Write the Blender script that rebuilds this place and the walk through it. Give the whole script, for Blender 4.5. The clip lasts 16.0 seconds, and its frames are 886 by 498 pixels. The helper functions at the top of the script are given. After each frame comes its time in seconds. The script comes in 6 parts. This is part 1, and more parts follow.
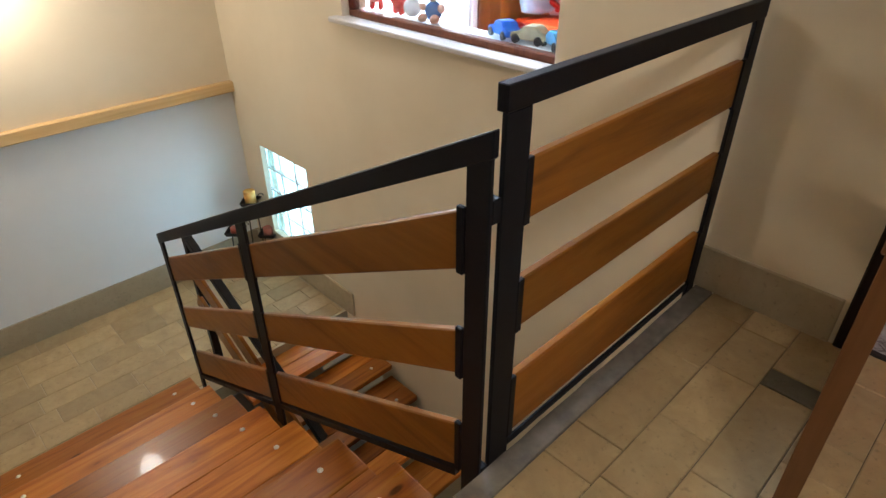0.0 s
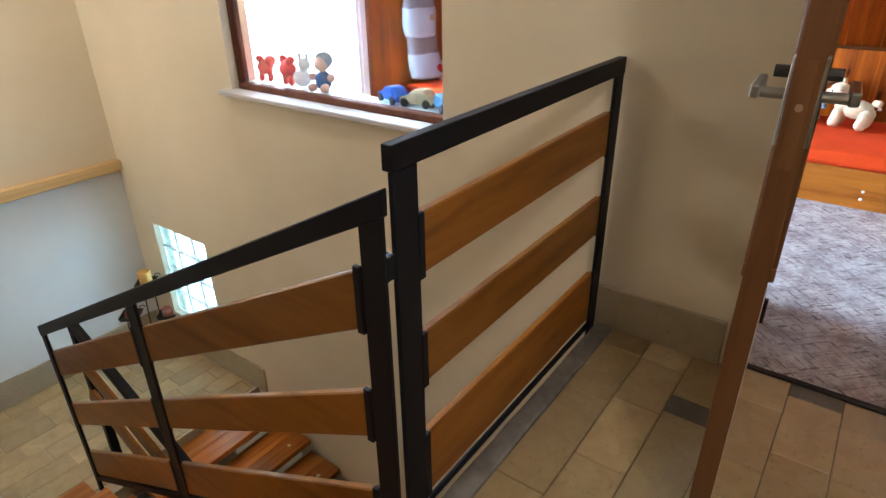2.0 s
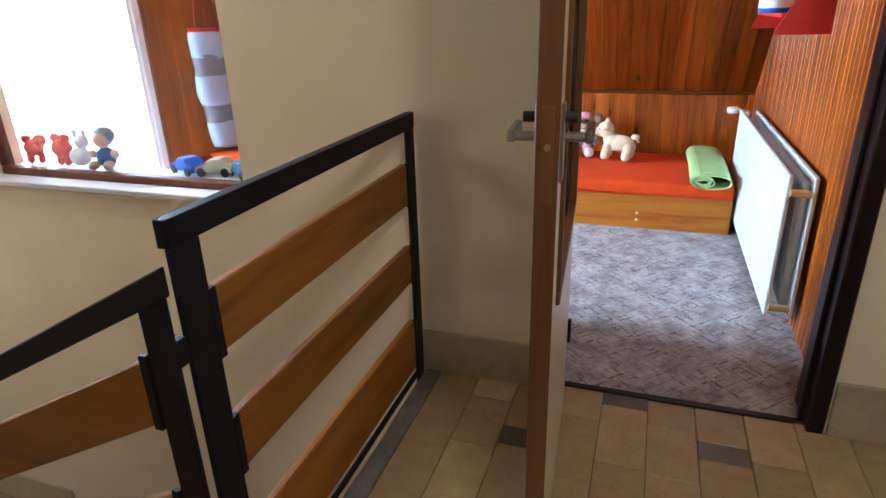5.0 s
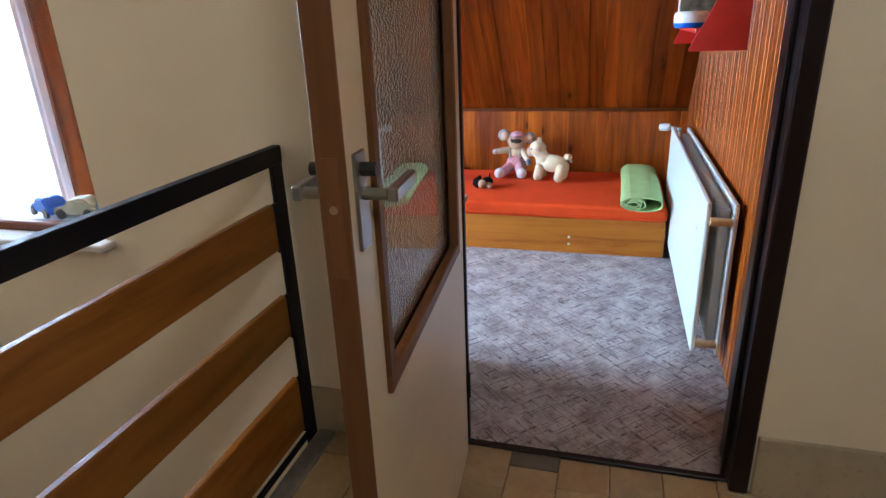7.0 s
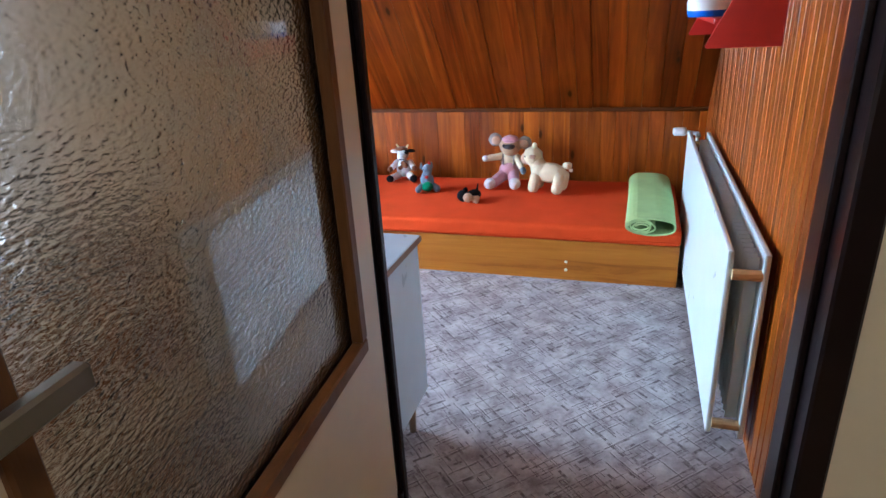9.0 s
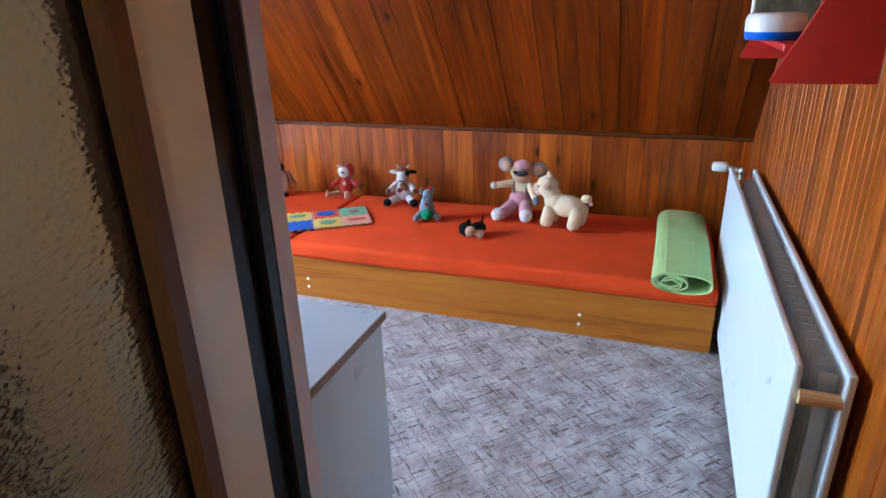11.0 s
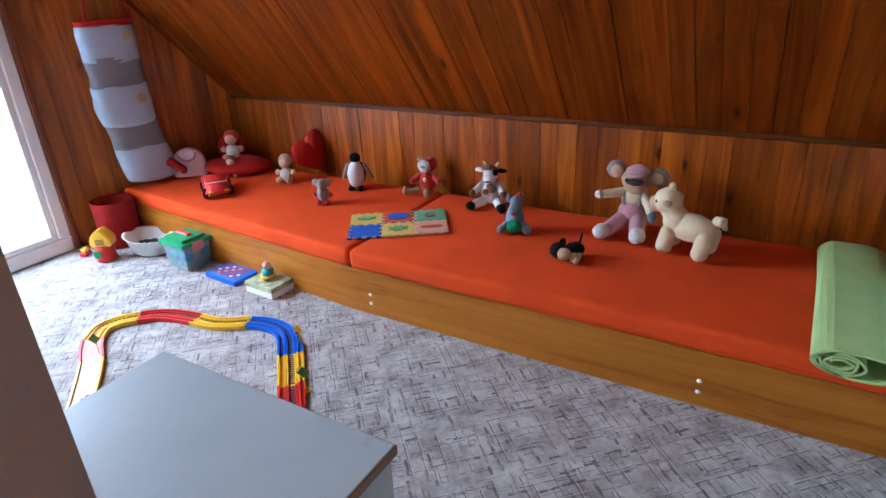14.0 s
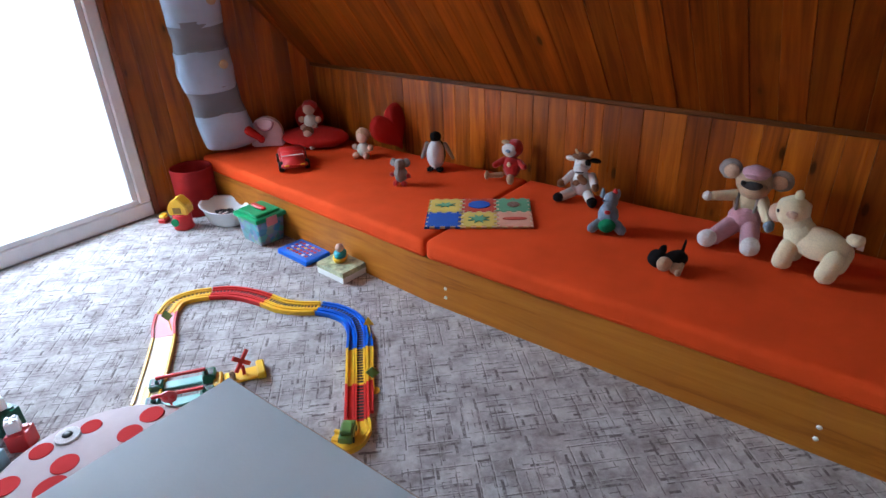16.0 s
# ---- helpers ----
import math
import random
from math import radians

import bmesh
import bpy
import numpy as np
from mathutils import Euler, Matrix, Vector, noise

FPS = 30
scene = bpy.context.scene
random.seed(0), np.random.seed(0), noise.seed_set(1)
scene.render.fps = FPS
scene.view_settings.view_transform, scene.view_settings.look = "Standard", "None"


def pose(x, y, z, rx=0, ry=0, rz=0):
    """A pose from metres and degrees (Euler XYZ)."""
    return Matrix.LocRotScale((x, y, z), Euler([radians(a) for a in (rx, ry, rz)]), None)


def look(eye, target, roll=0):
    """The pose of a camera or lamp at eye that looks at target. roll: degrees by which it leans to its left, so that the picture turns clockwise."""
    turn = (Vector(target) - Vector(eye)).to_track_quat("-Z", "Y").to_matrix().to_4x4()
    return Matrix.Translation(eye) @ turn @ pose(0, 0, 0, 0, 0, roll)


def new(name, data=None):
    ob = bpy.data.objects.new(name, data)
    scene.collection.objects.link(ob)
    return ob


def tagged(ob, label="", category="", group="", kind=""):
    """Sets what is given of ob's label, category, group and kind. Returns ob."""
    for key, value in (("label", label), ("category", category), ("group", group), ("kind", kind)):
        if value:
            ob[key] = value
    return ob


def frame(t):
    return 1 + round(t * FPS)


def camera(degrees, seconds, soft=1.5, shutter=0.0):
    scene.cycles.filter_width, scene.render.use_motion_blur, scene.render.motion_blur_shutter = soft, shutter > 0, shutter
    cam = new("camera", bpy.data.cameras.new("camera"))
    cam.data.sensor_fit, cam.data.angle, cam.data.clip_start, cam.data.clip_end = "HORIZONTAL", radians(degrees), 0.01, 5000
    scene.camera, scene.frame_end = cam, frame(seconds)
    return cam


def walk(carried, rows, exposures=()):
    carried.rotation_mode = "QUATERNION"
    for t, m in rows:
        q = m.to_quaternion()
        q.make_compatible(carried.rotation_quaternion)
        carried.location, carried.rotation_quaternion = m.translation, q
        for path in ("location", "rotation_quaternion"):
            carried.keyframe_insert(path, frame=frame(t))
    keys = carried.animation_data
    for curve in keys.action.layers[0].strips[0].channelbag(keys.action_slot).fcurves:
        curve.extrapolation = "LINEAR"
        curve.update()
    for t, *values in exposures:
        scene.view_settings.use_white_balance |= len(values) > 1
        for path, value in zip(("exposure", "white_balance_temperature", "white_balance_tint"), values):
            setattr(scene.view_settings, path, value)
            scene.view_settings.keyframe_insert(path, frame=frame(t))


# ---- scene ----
cam = camera(72.9, 16.0)
PATH = [
    (0, (0.655, 0.085, 1.33), (1.829, 1.298, 0.258), -0.3),
    (0.5, (0.658, 0.071, 1.329), (1.894, 1.262, 0.303), -0.7),
    (1, (0.664, 0.058, 1.333), (1.964, 1.214, 0.348), -0.9),
    (1.5, (0.665, 0.044, 1.333), (2.036, 1.156, 0.392), -0.7),
    (2, (0.666, 0.047, 1.331), (2.102, 1.109, 0.431), -0.8),
    (2.5, (0.666, 0.047, 1.33), (2.16, 1.057, 0.466), -1.0),
    (3, (0.664, 0.039, 1.331), (2.217, 0.968, 0.481), -1.1),
    (3.5, (0.668, 0.042, 1.33), (2.276, 0.896, 0.501), -1.2),
    (4, (0.668, 0.04, 1.33), (2.331, 0.812, 0.531), -1.4),
    (4.5, (0.679, 0.025, 1.329), (2.395, 0.706, 0.559), -1.5),
    (7, (1.036, -0.201, 1.33), (2.833, 0.321, 0.626), -2.3),
    (7.5, (1.181, -0.204, 1.328), (2.981, 0.291, 0.612), -2.2),
    (8, (1.318, -0.181, 1.338), (3.127, 0.301, 0.635), -3.0),
    (8.5, (1.447, -0.199, 1.337), (3.25, 0.306, 0.634), -3.2),
    (9, (1.613, -0.277, 1.344), (3.376, 0.306, 0.601), -3.3),
    (9.5, (1.724, -0.332, 1.347), (3.484, 0.294, 0.631), -2.3),
    (12, (2.333, -0.205, 1.376), (4.029, 0.505, 0.589), -2.0),
    (12.5, (2.429, -0.22, 1.378), (4.079, 0.584, 0.584), -2.5),
    (13, (2.508, -0.221, 1.374), (4.125, 0.647, 0.579), -2.5),
    (13.5, (2.579, -0.186, 1.372), (4.173, 0.727, 0.579), -2.6),
    (14, (2.657, -0.136, 1.37), (4.208, 0.825, 0.55), -2.8),
    (14.5, (2.718, -0.097, 1.385), (4.229, 0.904, 0.538), -2.6),
    (15, (2.764, -0.053, 1.39), (4.225, 0.984, 0.501), -2.3),
    (15.5, (2.791, 0.019, 1.423), (4.211, 1.071, 0.487), -2.2),
    (16, (2.806, 0.038, 1.408), (4.189, 1.154, 0.489), -2.3),
]
walk(cam, [(t, look(eye, target, roll)) for t, eye, target, roll in PATH], [(0, 0.62, 5400, 10), (4.5, 0.40, 5250, 10), (7, 0.1, 5150, 10), (9.5, -0.05, 5100, 10), (12.5, -0.4, 5250, 10), (14, -0.70, 5450, 10), (16, -1.05, 5600, 10)])

# ---- light ----
world = bpy.data.worlds.new("world")
scene.world = world
world.use_nodes = True
wn = world.node_tree
sky = wn.nodes.new("ShaderNodeTexSky")
sky.sky_type, sky.sun_disc = "NISHITA", False
sky.sun_elevation, sky.sun_rotation = radians(35), radians(20)
wn.nodes["Background"].inputs["Strength"].default_value = 0.12
wn.links.new(sky.outputs[0], wn.nodes["Background"].inputs["Color"])


def lamp(name, kind, m, energy, color, size=1.0, size_y=None, angle=None):
    d = bpy.data.lights.new(name, kind)
    d.energy, d.color = energy, color
    if kind == "AREA":
        d.size = size
        if size_y:
            d.shape, d.size_y = "RECTANGLE", size_y
    elif kind == "SUN":
        d.angle = radians(angle)
    else:
        d.shadow_soft_size = size
    ob = new(name, d)
    ob.matrix_world = m
    return ob


NORTH, KNEE, SOUTH_P = 3.46, 5.37, -0.675
lamp("sun", "SUN", pose(0, 0, 8, 55, 0, 160), 0.8, (1, 0.96, 0.9), angle=12)
lamp("balcony_daylight", "AREA", pose(3.63, NORTH + 0.85, 1.55, -54, 0, 0), 330, (0.78, 0.89, 1.0), 1.5, 1.5)
lamp("glass_block_daylight", "AREA", pose(2.74, 3.80, -0.81, 0, 90, 0), 5, (0.78, 0.95, 1.0), 0.75, 0.5)
lamp("wall_lamp_light", "POINT", pose(1.17, 4.11, 0.93), 22, (1.0, 0.80, 0.56), 0.09)
# added fill that brightens the stairwell wall; no lamp is known here
lamp("stair_lamp_light", "POINT", pose(1.70, 2.70, 2.32), 16, (1.0, 0.86, 0.68), 0.14)
lamp("ceiling_lamp_light", "POINT", pose(0.52, -0.64, 2.32), 40, (1.0, 0.84, 0.64), 0.12)

# ---- materials ----


class Nodes:
    """A small builder for node materials."""

    def __init__(self, name):
        self.mat = bpy.data.materials.new(name)
        self.mat.use_nodes = True
        self.t = self.mat.node_tree
        self.bsdf = self.t.nodes["Principled BSDF"]

    def add(self, kind, **vals):
        n = self.t.nodes.new(kind)
        for k, v in vals.items():
            n.inputs[k].default_value = v
        return n

    def link(self, a, b):
        self.t.links.new(a, b)

    def coords(self, scale=(1, 1, 1), rot=(0, 0, 0), shift=True, space="Object"):
        tc = self.add("ShaderNodeTexCoord")
        mp = self.add("ShaderNodeMapping", Scale=scale, Rotation=rot)
        self.link(tc.outputs[space], mp.inputs["Vector"])
        if not shift:
            return mp.outputs[0]
        info, geo = self.add("ShaderNodeObjectInfo"), self.add("ShaderNodeNewGeometry")
        s = self.add("ShaderNodeMath")
        self.link(info.outputs["Random"], s.inputs[0])
        self.link(geo.outputs["Random Per Island"], s.inputs[1])
        m = self.add("ShaderNodeMath")
        m.operation = "MULTIPLY"
        m.inputs[1].default_value = 37.0
        self.link(s.outputs[0], m.inputs[0])
        self.rand = s.outputs[0]
        ad = self.add("ShaderNodeVectorMath")
        self.link(mp.outputs[0], ad.inputs[0])
        self.link(m.outputs[0], ad.inputs[1])
        return ad.outputs[0]

    def noise(self, vec, scale, detail=4.0, rough=0.55, dist=0.0):
        n = self.add("ShaderNodeTexNoise", Scale=scale, Detail=detail, Roughness=rough, Distortion=dist)
        self.link(vec, n.inputs["Vector"])
        return n.outputs["Fac"]

    def ramp(self, fac, stops):
        r = self.add("ShaderNodeValToRGB")
        e = r.color_ramp.elements
        while len(e) < len(stops):
            e.new(0.5)
        for el, (p, c) in zip(e, stops):
            el.position, el.color = p, (*c, 1) if len(c) == 3 else c
        self.link(fac, r.inputs[0])
        return r.outputs["Color"]

    def mix(self, fac, a, b, mode="MIX"):
        m = self.add("ShaderNodeMix")
        m.data_type, m.blend_type = "RGBA", mode
        for sock, v in ((m.inputs[0], fac), (m.inputs[6], a), (m.inputs[7], b)):
            if isinstance(v, (int, float)):
                sock.default_value = v
            elif isinstance(v, tuple):
                sock.default_value = (*v, 1)
            else:
                self.link(v, sock)
        return m.outputs[2]

    def math(self, op, a, b=0.0):
        m = self.add("ShaderNodeMath")
        m.operation = op
        for sock, v in ((m.inputs[0], a), (m.inputs[1], b)):
            if isinstance(v, (int, float)):
                sock.default_value = v
            else:
                self.link(v, sock)
        return m.outputs[0]

    def finish(self, color, rough=0.5, metal=0.0, bump=None, strength=0.2, dist=0.01, coat=0.0, **more):
        b = self.bsdf
        for sock, v in (("Base Color", color), ("Roughness", rough)):
            if isinstance(v, tuple):
                b.inputs[sock].default_value = (*v, 1)
            elif isinstance(v, (int, float)):
                b.inputs[sock].default_value = v
            else:
                self.link(v, b.inputs[sock])
        b.inputs["Metallic"].default_value = metal
        b.inputs["Coat Weight"].default_value = coat
        for k, v in more.items():
            b.inputs[k.replace("_", " ")].default_value = v
        if bump is not None:
            bp = self.add("ShaderNodeBump", Strength=strength, Distance=dist)
            self.link(bump, bp.inputs["Height"])
            self.link(bp.outputs[0], b.inputs["Normal"])
        return self.mat


def plain(name, color, rough=0.5, metal=0.0, vary=0.12, scale=9.0, strength=0.08, grain=160.0, coat=0.0, **more):
    n = Nodes(name)
    v = n.coords()
    big, fine = n.noise(v, scale), n.noise(v, grain, 2.0)
    dark = tuple(c * (1 - vary) for c in color)
    lite = tuple(min(1, c * (1 + vary * 0.7)) for c in color)
    col = n.ramp(big, [(0.3, dark), (0.7, lite)])
    rg = n.math("ADD", n.math("MULTIPLY", big, 0.12), rough - 0.06)
    return n.finish(col, rg, metal, fine, strength, 0.004, coat, **more)


def wood(name, dark, mid, light, axis, rough=0.35, knots=True, coat=0.0, stretch=14.0, spread=0.5, strength=0.15, spec=0.22):
    n = Nodes(name)
    sc = [stretch, stretch, stretch]
    sc["XYZ".index(axis)] = 0.9
    v = n.coords(tuple(sc))
    rnd = n.rand
    rings = n.noise(v, 1.0, 6.0, 0.62, 1.2)
    fine = n.noise(v, 5.5, 5.0, 0.7)
    base = n.ramp(rings, [(0.28, dark), (0.46, mid), (0.72, light)])
    col = n.mix(n.math("MULTIPLY", fine, 0.55), base, dark, "MIX")
    frac = n.math("FRACT", rnd)
    tint = n.ramp(frac, [(0.0, (1 - spread, 1 - spread * 1.1, 1 - spread * 1.2)), (0.55, (0.95, 0.95, 0.95)), (1.0, (1.25, 1.2, 1.1))])
    col = n.mix(1.0, col, tint, "MULTIPLY")
    if knots:
        ks = [9.0, 9.0, 9.0]
        ks["XYZ".index(axis)] = 3.6
        kv = n.coords(tuple(ks))
        vor = n.add("ShaderNodeTexVoronoi", Scale=1.0)
        n.link(kv, vor.inputs["Vector"])
        pick = n.add("ShaderNodeSeparateColor")
        n.link(vor.outputs["Color"], pick.inputs[0])
        some = n.math("LESS_THAN", pick.outputs[0], 0.62)
        halo = n.ramp(vor.outputs["Distance"], [(0.10, (1, 1, 1)), (0.34, (0, 0, 0))])
        spot = n.ramp(vor.outputs["Distance"], [(0.075, (1, 1, 1)), (0.125, (0, 0, 0))])
        col = n.mix(n.math("MULTIPLY", n.math("MULTIPLY", halo, some), 0.45), col, dark)
        col = n.mix(n.math("MULTIPLY", n.math("MULTIPLY", spot, some), 0.85), col, tuple(c * 0.30 for c in dark))
    rg = n.math("ADD", n.math("MULTIPLY", fine, 0.18), rough - 0.09)
    return n.finish(col, rg, 0.0, fine, strength, 0.004, coat, Specular_IOR_Level=spec)


def plaster(name, color, stain):
    n = Nodes(name)
    v = n.coords(shift=False)
    big, mid, fine = n.noise(v, 1.3, 5), n.noise(v, 9.0, 4), n.noise(v, 85.0, 3)
    col = n.ramp(big, [(0.3, stain), (0.65, color)])
    col = n.mix(n.math("MULTIPLY", mid, 0.12), col, tuple(c * 0.8 for c in color))
    return n.finish(col, 0.85, 0.0, n.math("ADD", fine, n.math("MULTIPLY", mid, 1.5)), 0.22, 0.004)


def tile_mat(name, a, b, rough=0.45):
    n = Nodes(name)
    v = n.coords()
    frac = n.math("FRACT", n.rand)
    col = n.ramp(n.noise(v, 11.0, 6, 0.65, 0.6), [(0.25, a), (0.75, b)])
    col = n.mix(1.0, col, n.ramp(frac, [(0.0, (0.78, 0.77, 0.74)), (1.0, (1.08, 1.06, 1.0))]), "MULTIPLY")
    specks = n.ramp(n.noise(v, 60.0, 3), [(0.60, (0, 0, 0)), (0.72, (1, 1, 1))])
    col = n.mix(n.math("MULTIPLY", specks, 0.45), col, tuple(c * 0.45 for c in a))
    return n.finish(col, n.math("ADD", n.math("MULTIPLY", n.noise(v, 20.0), 0.3), rough - 0.15), 0.0, n.noise(v, 45.0), 0.12, 0.004)


def carpet_mat():
    """Mottled pile printed with thin crossing strokes and small squares."""
    n = Nodes("carpet_pile")
    v = n.coords(rot=(0, 0, radians(45)), shift=False)
    wob = n.add("ShaderNodeTexNoise", Scale=30.0, Detail=2.0)
    n.link(v, wob.inputs["Vector"])
    wsep = n.add("ShaderNodeSeparateXYZ")
    n.link(v, wsep.inputs[0])
    jit = n.math("MULTIPLY", n.math("SUBTRACT", wob.outputs["Fac"], 0.5), 0.006)
    px, py = n.math("ADD", wsep.outputs[0], jit), n.math("ADD", wsep.outputs[1], jit)

    def cells(a, b, la, lb, seed):
        """Place inside a cell of la x lb metres, and three random numbers of that cell."""
        u, w = n.math("ADD", n.math("DIVIDE", a, la), seed), n.math("ADD", n.math("DIVIDE", b, lb), seed * 1.7)
        at = n.add("ShaderNodeCombineXYZ")
        n.link(n.math("FLOOR", u), at.inputs[0])
        n.link(n.math("FLOOR", w), at.inputs[1])
        wn_ = n.add("ShaderNodeTexWhiteNoise")
        n.link(at.outputs[0], wn_.inputs["Vector"])
        sp_ = n.add("ShaderNodeSeparateColor")
        n.link(wn_.outputs["Color"], sp_.inputs[0])
        return n.math("MULTIPLY", n.math("SUBTRACT", n.math("FRACT", u), 0.5), la), n.math("MULTIPLY", n.math("SUBTRACT", n.math("FRACT", w), 0.5), lb), sp_.outputs

    def under(x, lim, soft_=0.0012):
        m = n.add("ShaderNodeMapRange")
        m.interpolation_type = "SMOOTHSTEP"
        n.link(x, m.inputs["Value"])
        if isinstance(lim, (int, float)):
            m.inputs["From Min"].default_value, m.inputs["From Max"].default_value = lim - soft_, lim + soft_
        else:
            n.link(n.math("SUBTRACT", lim, soft_), m.inputs["From Min"])
            n.link(n.math("ADD", lim, soft_), m.inputs["From Max"])
        m.inputs["To Min"].default_value, m.inputs["To Max"].default_value = 1.0, 0.0
        return m.outputs[0]

    def strokes(a, b, la, lb, seed, width, keep, shift_=0.0):
        du, dv, r = cells(a, b, la, lb, seed)
        off = n.math("MULTIPLY", n.math("SUBTRACT", r[0], 0.5), lb * 0.7)
        near = under(n.math("ABSOLUTE", n.math("SUBTRACT", dv, n.math("ADD", off, shift_))), width)
        span_ = under(n.math("ABSOLUTE", du), n.math("ADD", n.math("MULTIPLY", r[1], la * 0.30), la * 0.16))
        return n.math("MULTIPLY", n.math("MULTIPLY", near, span_), n.math("LESS_THAN", r[2], keep))

    dark, pale = None, None
    for a, b, seed in ((px, py, 0.3), (py, px, 5.6)):
        for la, lb, sd, width, keep in ((0.25, 0.060, 0.0, 0.0020, 0.85), (0.17, 0.045, 2.2, 0.0013, 0.60), (0.085, 0.055, 7.4, 0.0048, 0.38), (0.055, 0.020, 9.1, 0.0016, 0.16)):
            d = strokes(a, b, la, lb, seed + sd, width, keep)
            dark = d if dark is None else n.math("MAXIMUM", dark, d)
        p = strokes(a, b, 0.25, 0.060, seed, 0.0018, 0.85, 0.0048)
        pale = p if pale is None else n.math("MAXIMUM", pale, p)
    for side, seed, size, keep in ((0.085, 3.3, 0.019, 0.32), (0.062, 6.1, 0.011, 0.22)):
        du, dv, r = cells(px, py, side, side, seed)
        ring = n.math("ABSOLUTE", n.math("SUBTRACT", n.math("MAXIMUM", n.math("ABSOLUTE", du), n.math("ABSOLUTE", dv)), size))
        dark = n.math("MAXIMUM", dark, n.math("MULTIPLY", under(ring, 0.0014), n.math("LESS_THAN", r[2], keep)))
    worn = n.ramp(n.noise(v, 55.0, 3), [(0.36, (0.25, 0.25, 0.25)), (0.56, (1, 1, 1))])
    base = n.ramp(n.noise(v, 9.0, 5, 0.62), [(0.36, (0.185, 0.155, 0.148)), (0.50, (0.350, 0.315, 0.303)), (0.63, (0.50, 0.465, 0.450))])
    base = n.mix(0.35, base, n.ramp(n.noise(v, 48.0, 4, 0.7), [(0.35, (0.20, 0.175, 0.17)), (0.65, (0.50, 0.46, 0.45))]))
    col = n.mix(n.math("MULTIPLY", n.math("MULTIPLY", dark, worn), 0.86), base, (0.082, 0.060, 0.058))
    col = n.mix(n.math("MULTIPLY", n.math("MULTIPLY", pale, worn), 0.32), col, (0.62, 0.58, 0.56))
    fine = n.noise(v, 420.0, 2.0)
    return n.finish(col, 0.95, 0.0, n.math("SUBTRACT", n.math("ADD", fine, n.math("MULTIPLY", pale, 0.6)), n.math("MULTIPLY", dark, 0.8)), 0.3, 0.004)


def fabric(name, color, weave=700.0, strength=0.25, vary=0.1):
    n = Nodes(name)
    v = n.coords(shift=False)
    col = n.ramp(n.noise(v, 5.0, 5), [(0.3, tuple(c * (1 - vary) for c in color)), (0.7, tuple(min(1, c * (1 + vary)) for c in color))])
    return n.finish(col, 0.9, 0.0, n.math("ADD", n.noise(v, weave, 2), n.math("MULTIPLY", n.noise(v, 7.0, 3), 6.0)), strength, 0.003, Specular_IOR_Level=0.12)


def plush(name, color, vary=0.18, sheen=0.25):
    n = Nodes(name)
    v = n.coords(shift=False)
    fur = n.noise(v, 190.0, 4, 0.7)
    col = n.ramp(fur, [(0.3, tuple(c * (1 - vary * 1.6) for c in color)), (0.7, tuple(min(1, c * (1 + vary)) for c in color))])
    return n.finish(col, 0.95, 0.0, fur, 0.8, 0.006, Sheen_Weight=sheen, Specular_IOR_Level=0.15)


def plastic(name, color, rough=0.35):
    return plain(name, color, rough, 0.0, 0.05, 12.0, 0.03, 300.0)


CREAM = plaster("cream_plaster", (0.76, 0.68, 0.53), (0.69, 0.61, 0.46))
COOL = plaster("pale_blue_white_plaster", (0.74, 0.76, 0.78), (0.68, 0.70, 0.73))
WHITEWALL = plaster("grey_white_plaster", (0.62, 0.60, 0.60), (0.56, 0.54, 0.54))
PINE_Z = wood("varnished_pine_upright", (0.095, 0.017, 0.001), (0.31, 0.068, 0.003), (0.54, 0.155, 0.007), "Z", 0.30, True, 0.10, spec=0.28, spread=0.34)
# the wall pine again, darkened so the colour carries the slope's shade
PINE_SLOPE_SHADED = wood("varnished_pine_slope_shaded", (0.056, 0.009, 0.0006), (0.180, 0.033, 0.0012), (0.33, 0.078, 0.003), "Z", 0.34, True, 0.03, spread=0.25, spec=0.15)
PINE_RAIL = wood("dark_rail_pine", (0.04, 0.010, 0.0015), (0.10, 0.028, 0.003), (0.17, 0.050, 0.006), "Y", 0.4, False)
PINE_Y = wood("varnished_pine_lengthways", (0.20, 0.055, 0.005), (0.44, 0.148, 0.012), (0.57, 0.225, 0.022), "Y", 0.36, True, 0.08, 16.0, 0.08)
TREAD = wood("lacquered_tread_pine", (0.22, 0.055, 0.006), (0.52, 0.185, 0.020), (0.68, 0.31, 0.045), "X", 0.3, True, 0.12, 16.0, spec=0.4)
SLAT = wood("varnished_rail_board", (0.13, 0.045, 0.005), (0.26, 0.102, 0.012), (0.34, 0.147, 0.020), "X", 0.35, False, 0.06, 9.0, 0.15)
OAKLEDGE = wood("pale_ledge_wood", (0.50, 0.34, 0.15), (0.62, 0.44, 0.21), (0.70, 0.52, 0.28), "X", 0.45, False, 0.1)
WINWOOD = wood("red_brown_window_wood", (0.11, 0.035, 0.017), (0.21, 0.072, 0.035), (0.28, 0.105, 0.05), "Z", 0.45, False)
LEAFEDGE = wood("brown_door_edge", (0.085, 0.036, 0.012), (0.145, 0.064, 0.022), (0.185, 0.088, 0.031), "Z", 0.45, False, 0.0, 14.0, 0.1)
STEEL = plain("dark_painted_steel", (0.006, 0.006, 0.009), 0.5, 0.0, 0.3, Specular_IOR_Level=0.2)
JAMB = plain("dark_brown_enamel", (0.011, 0.006, 0.006), 0.35, 0.0, 0.2, Specular_IOR_Level=0.2)
TILE = tile_mat("beige_stone_tile", (0.36, 0.265, 0.140), (0.50, 0.385, 0.215))
TILE_DARK = tile_mat("dark_stone_tile", (0.105, 0.095, 0.08), (0.17, 0.155, 0.13))
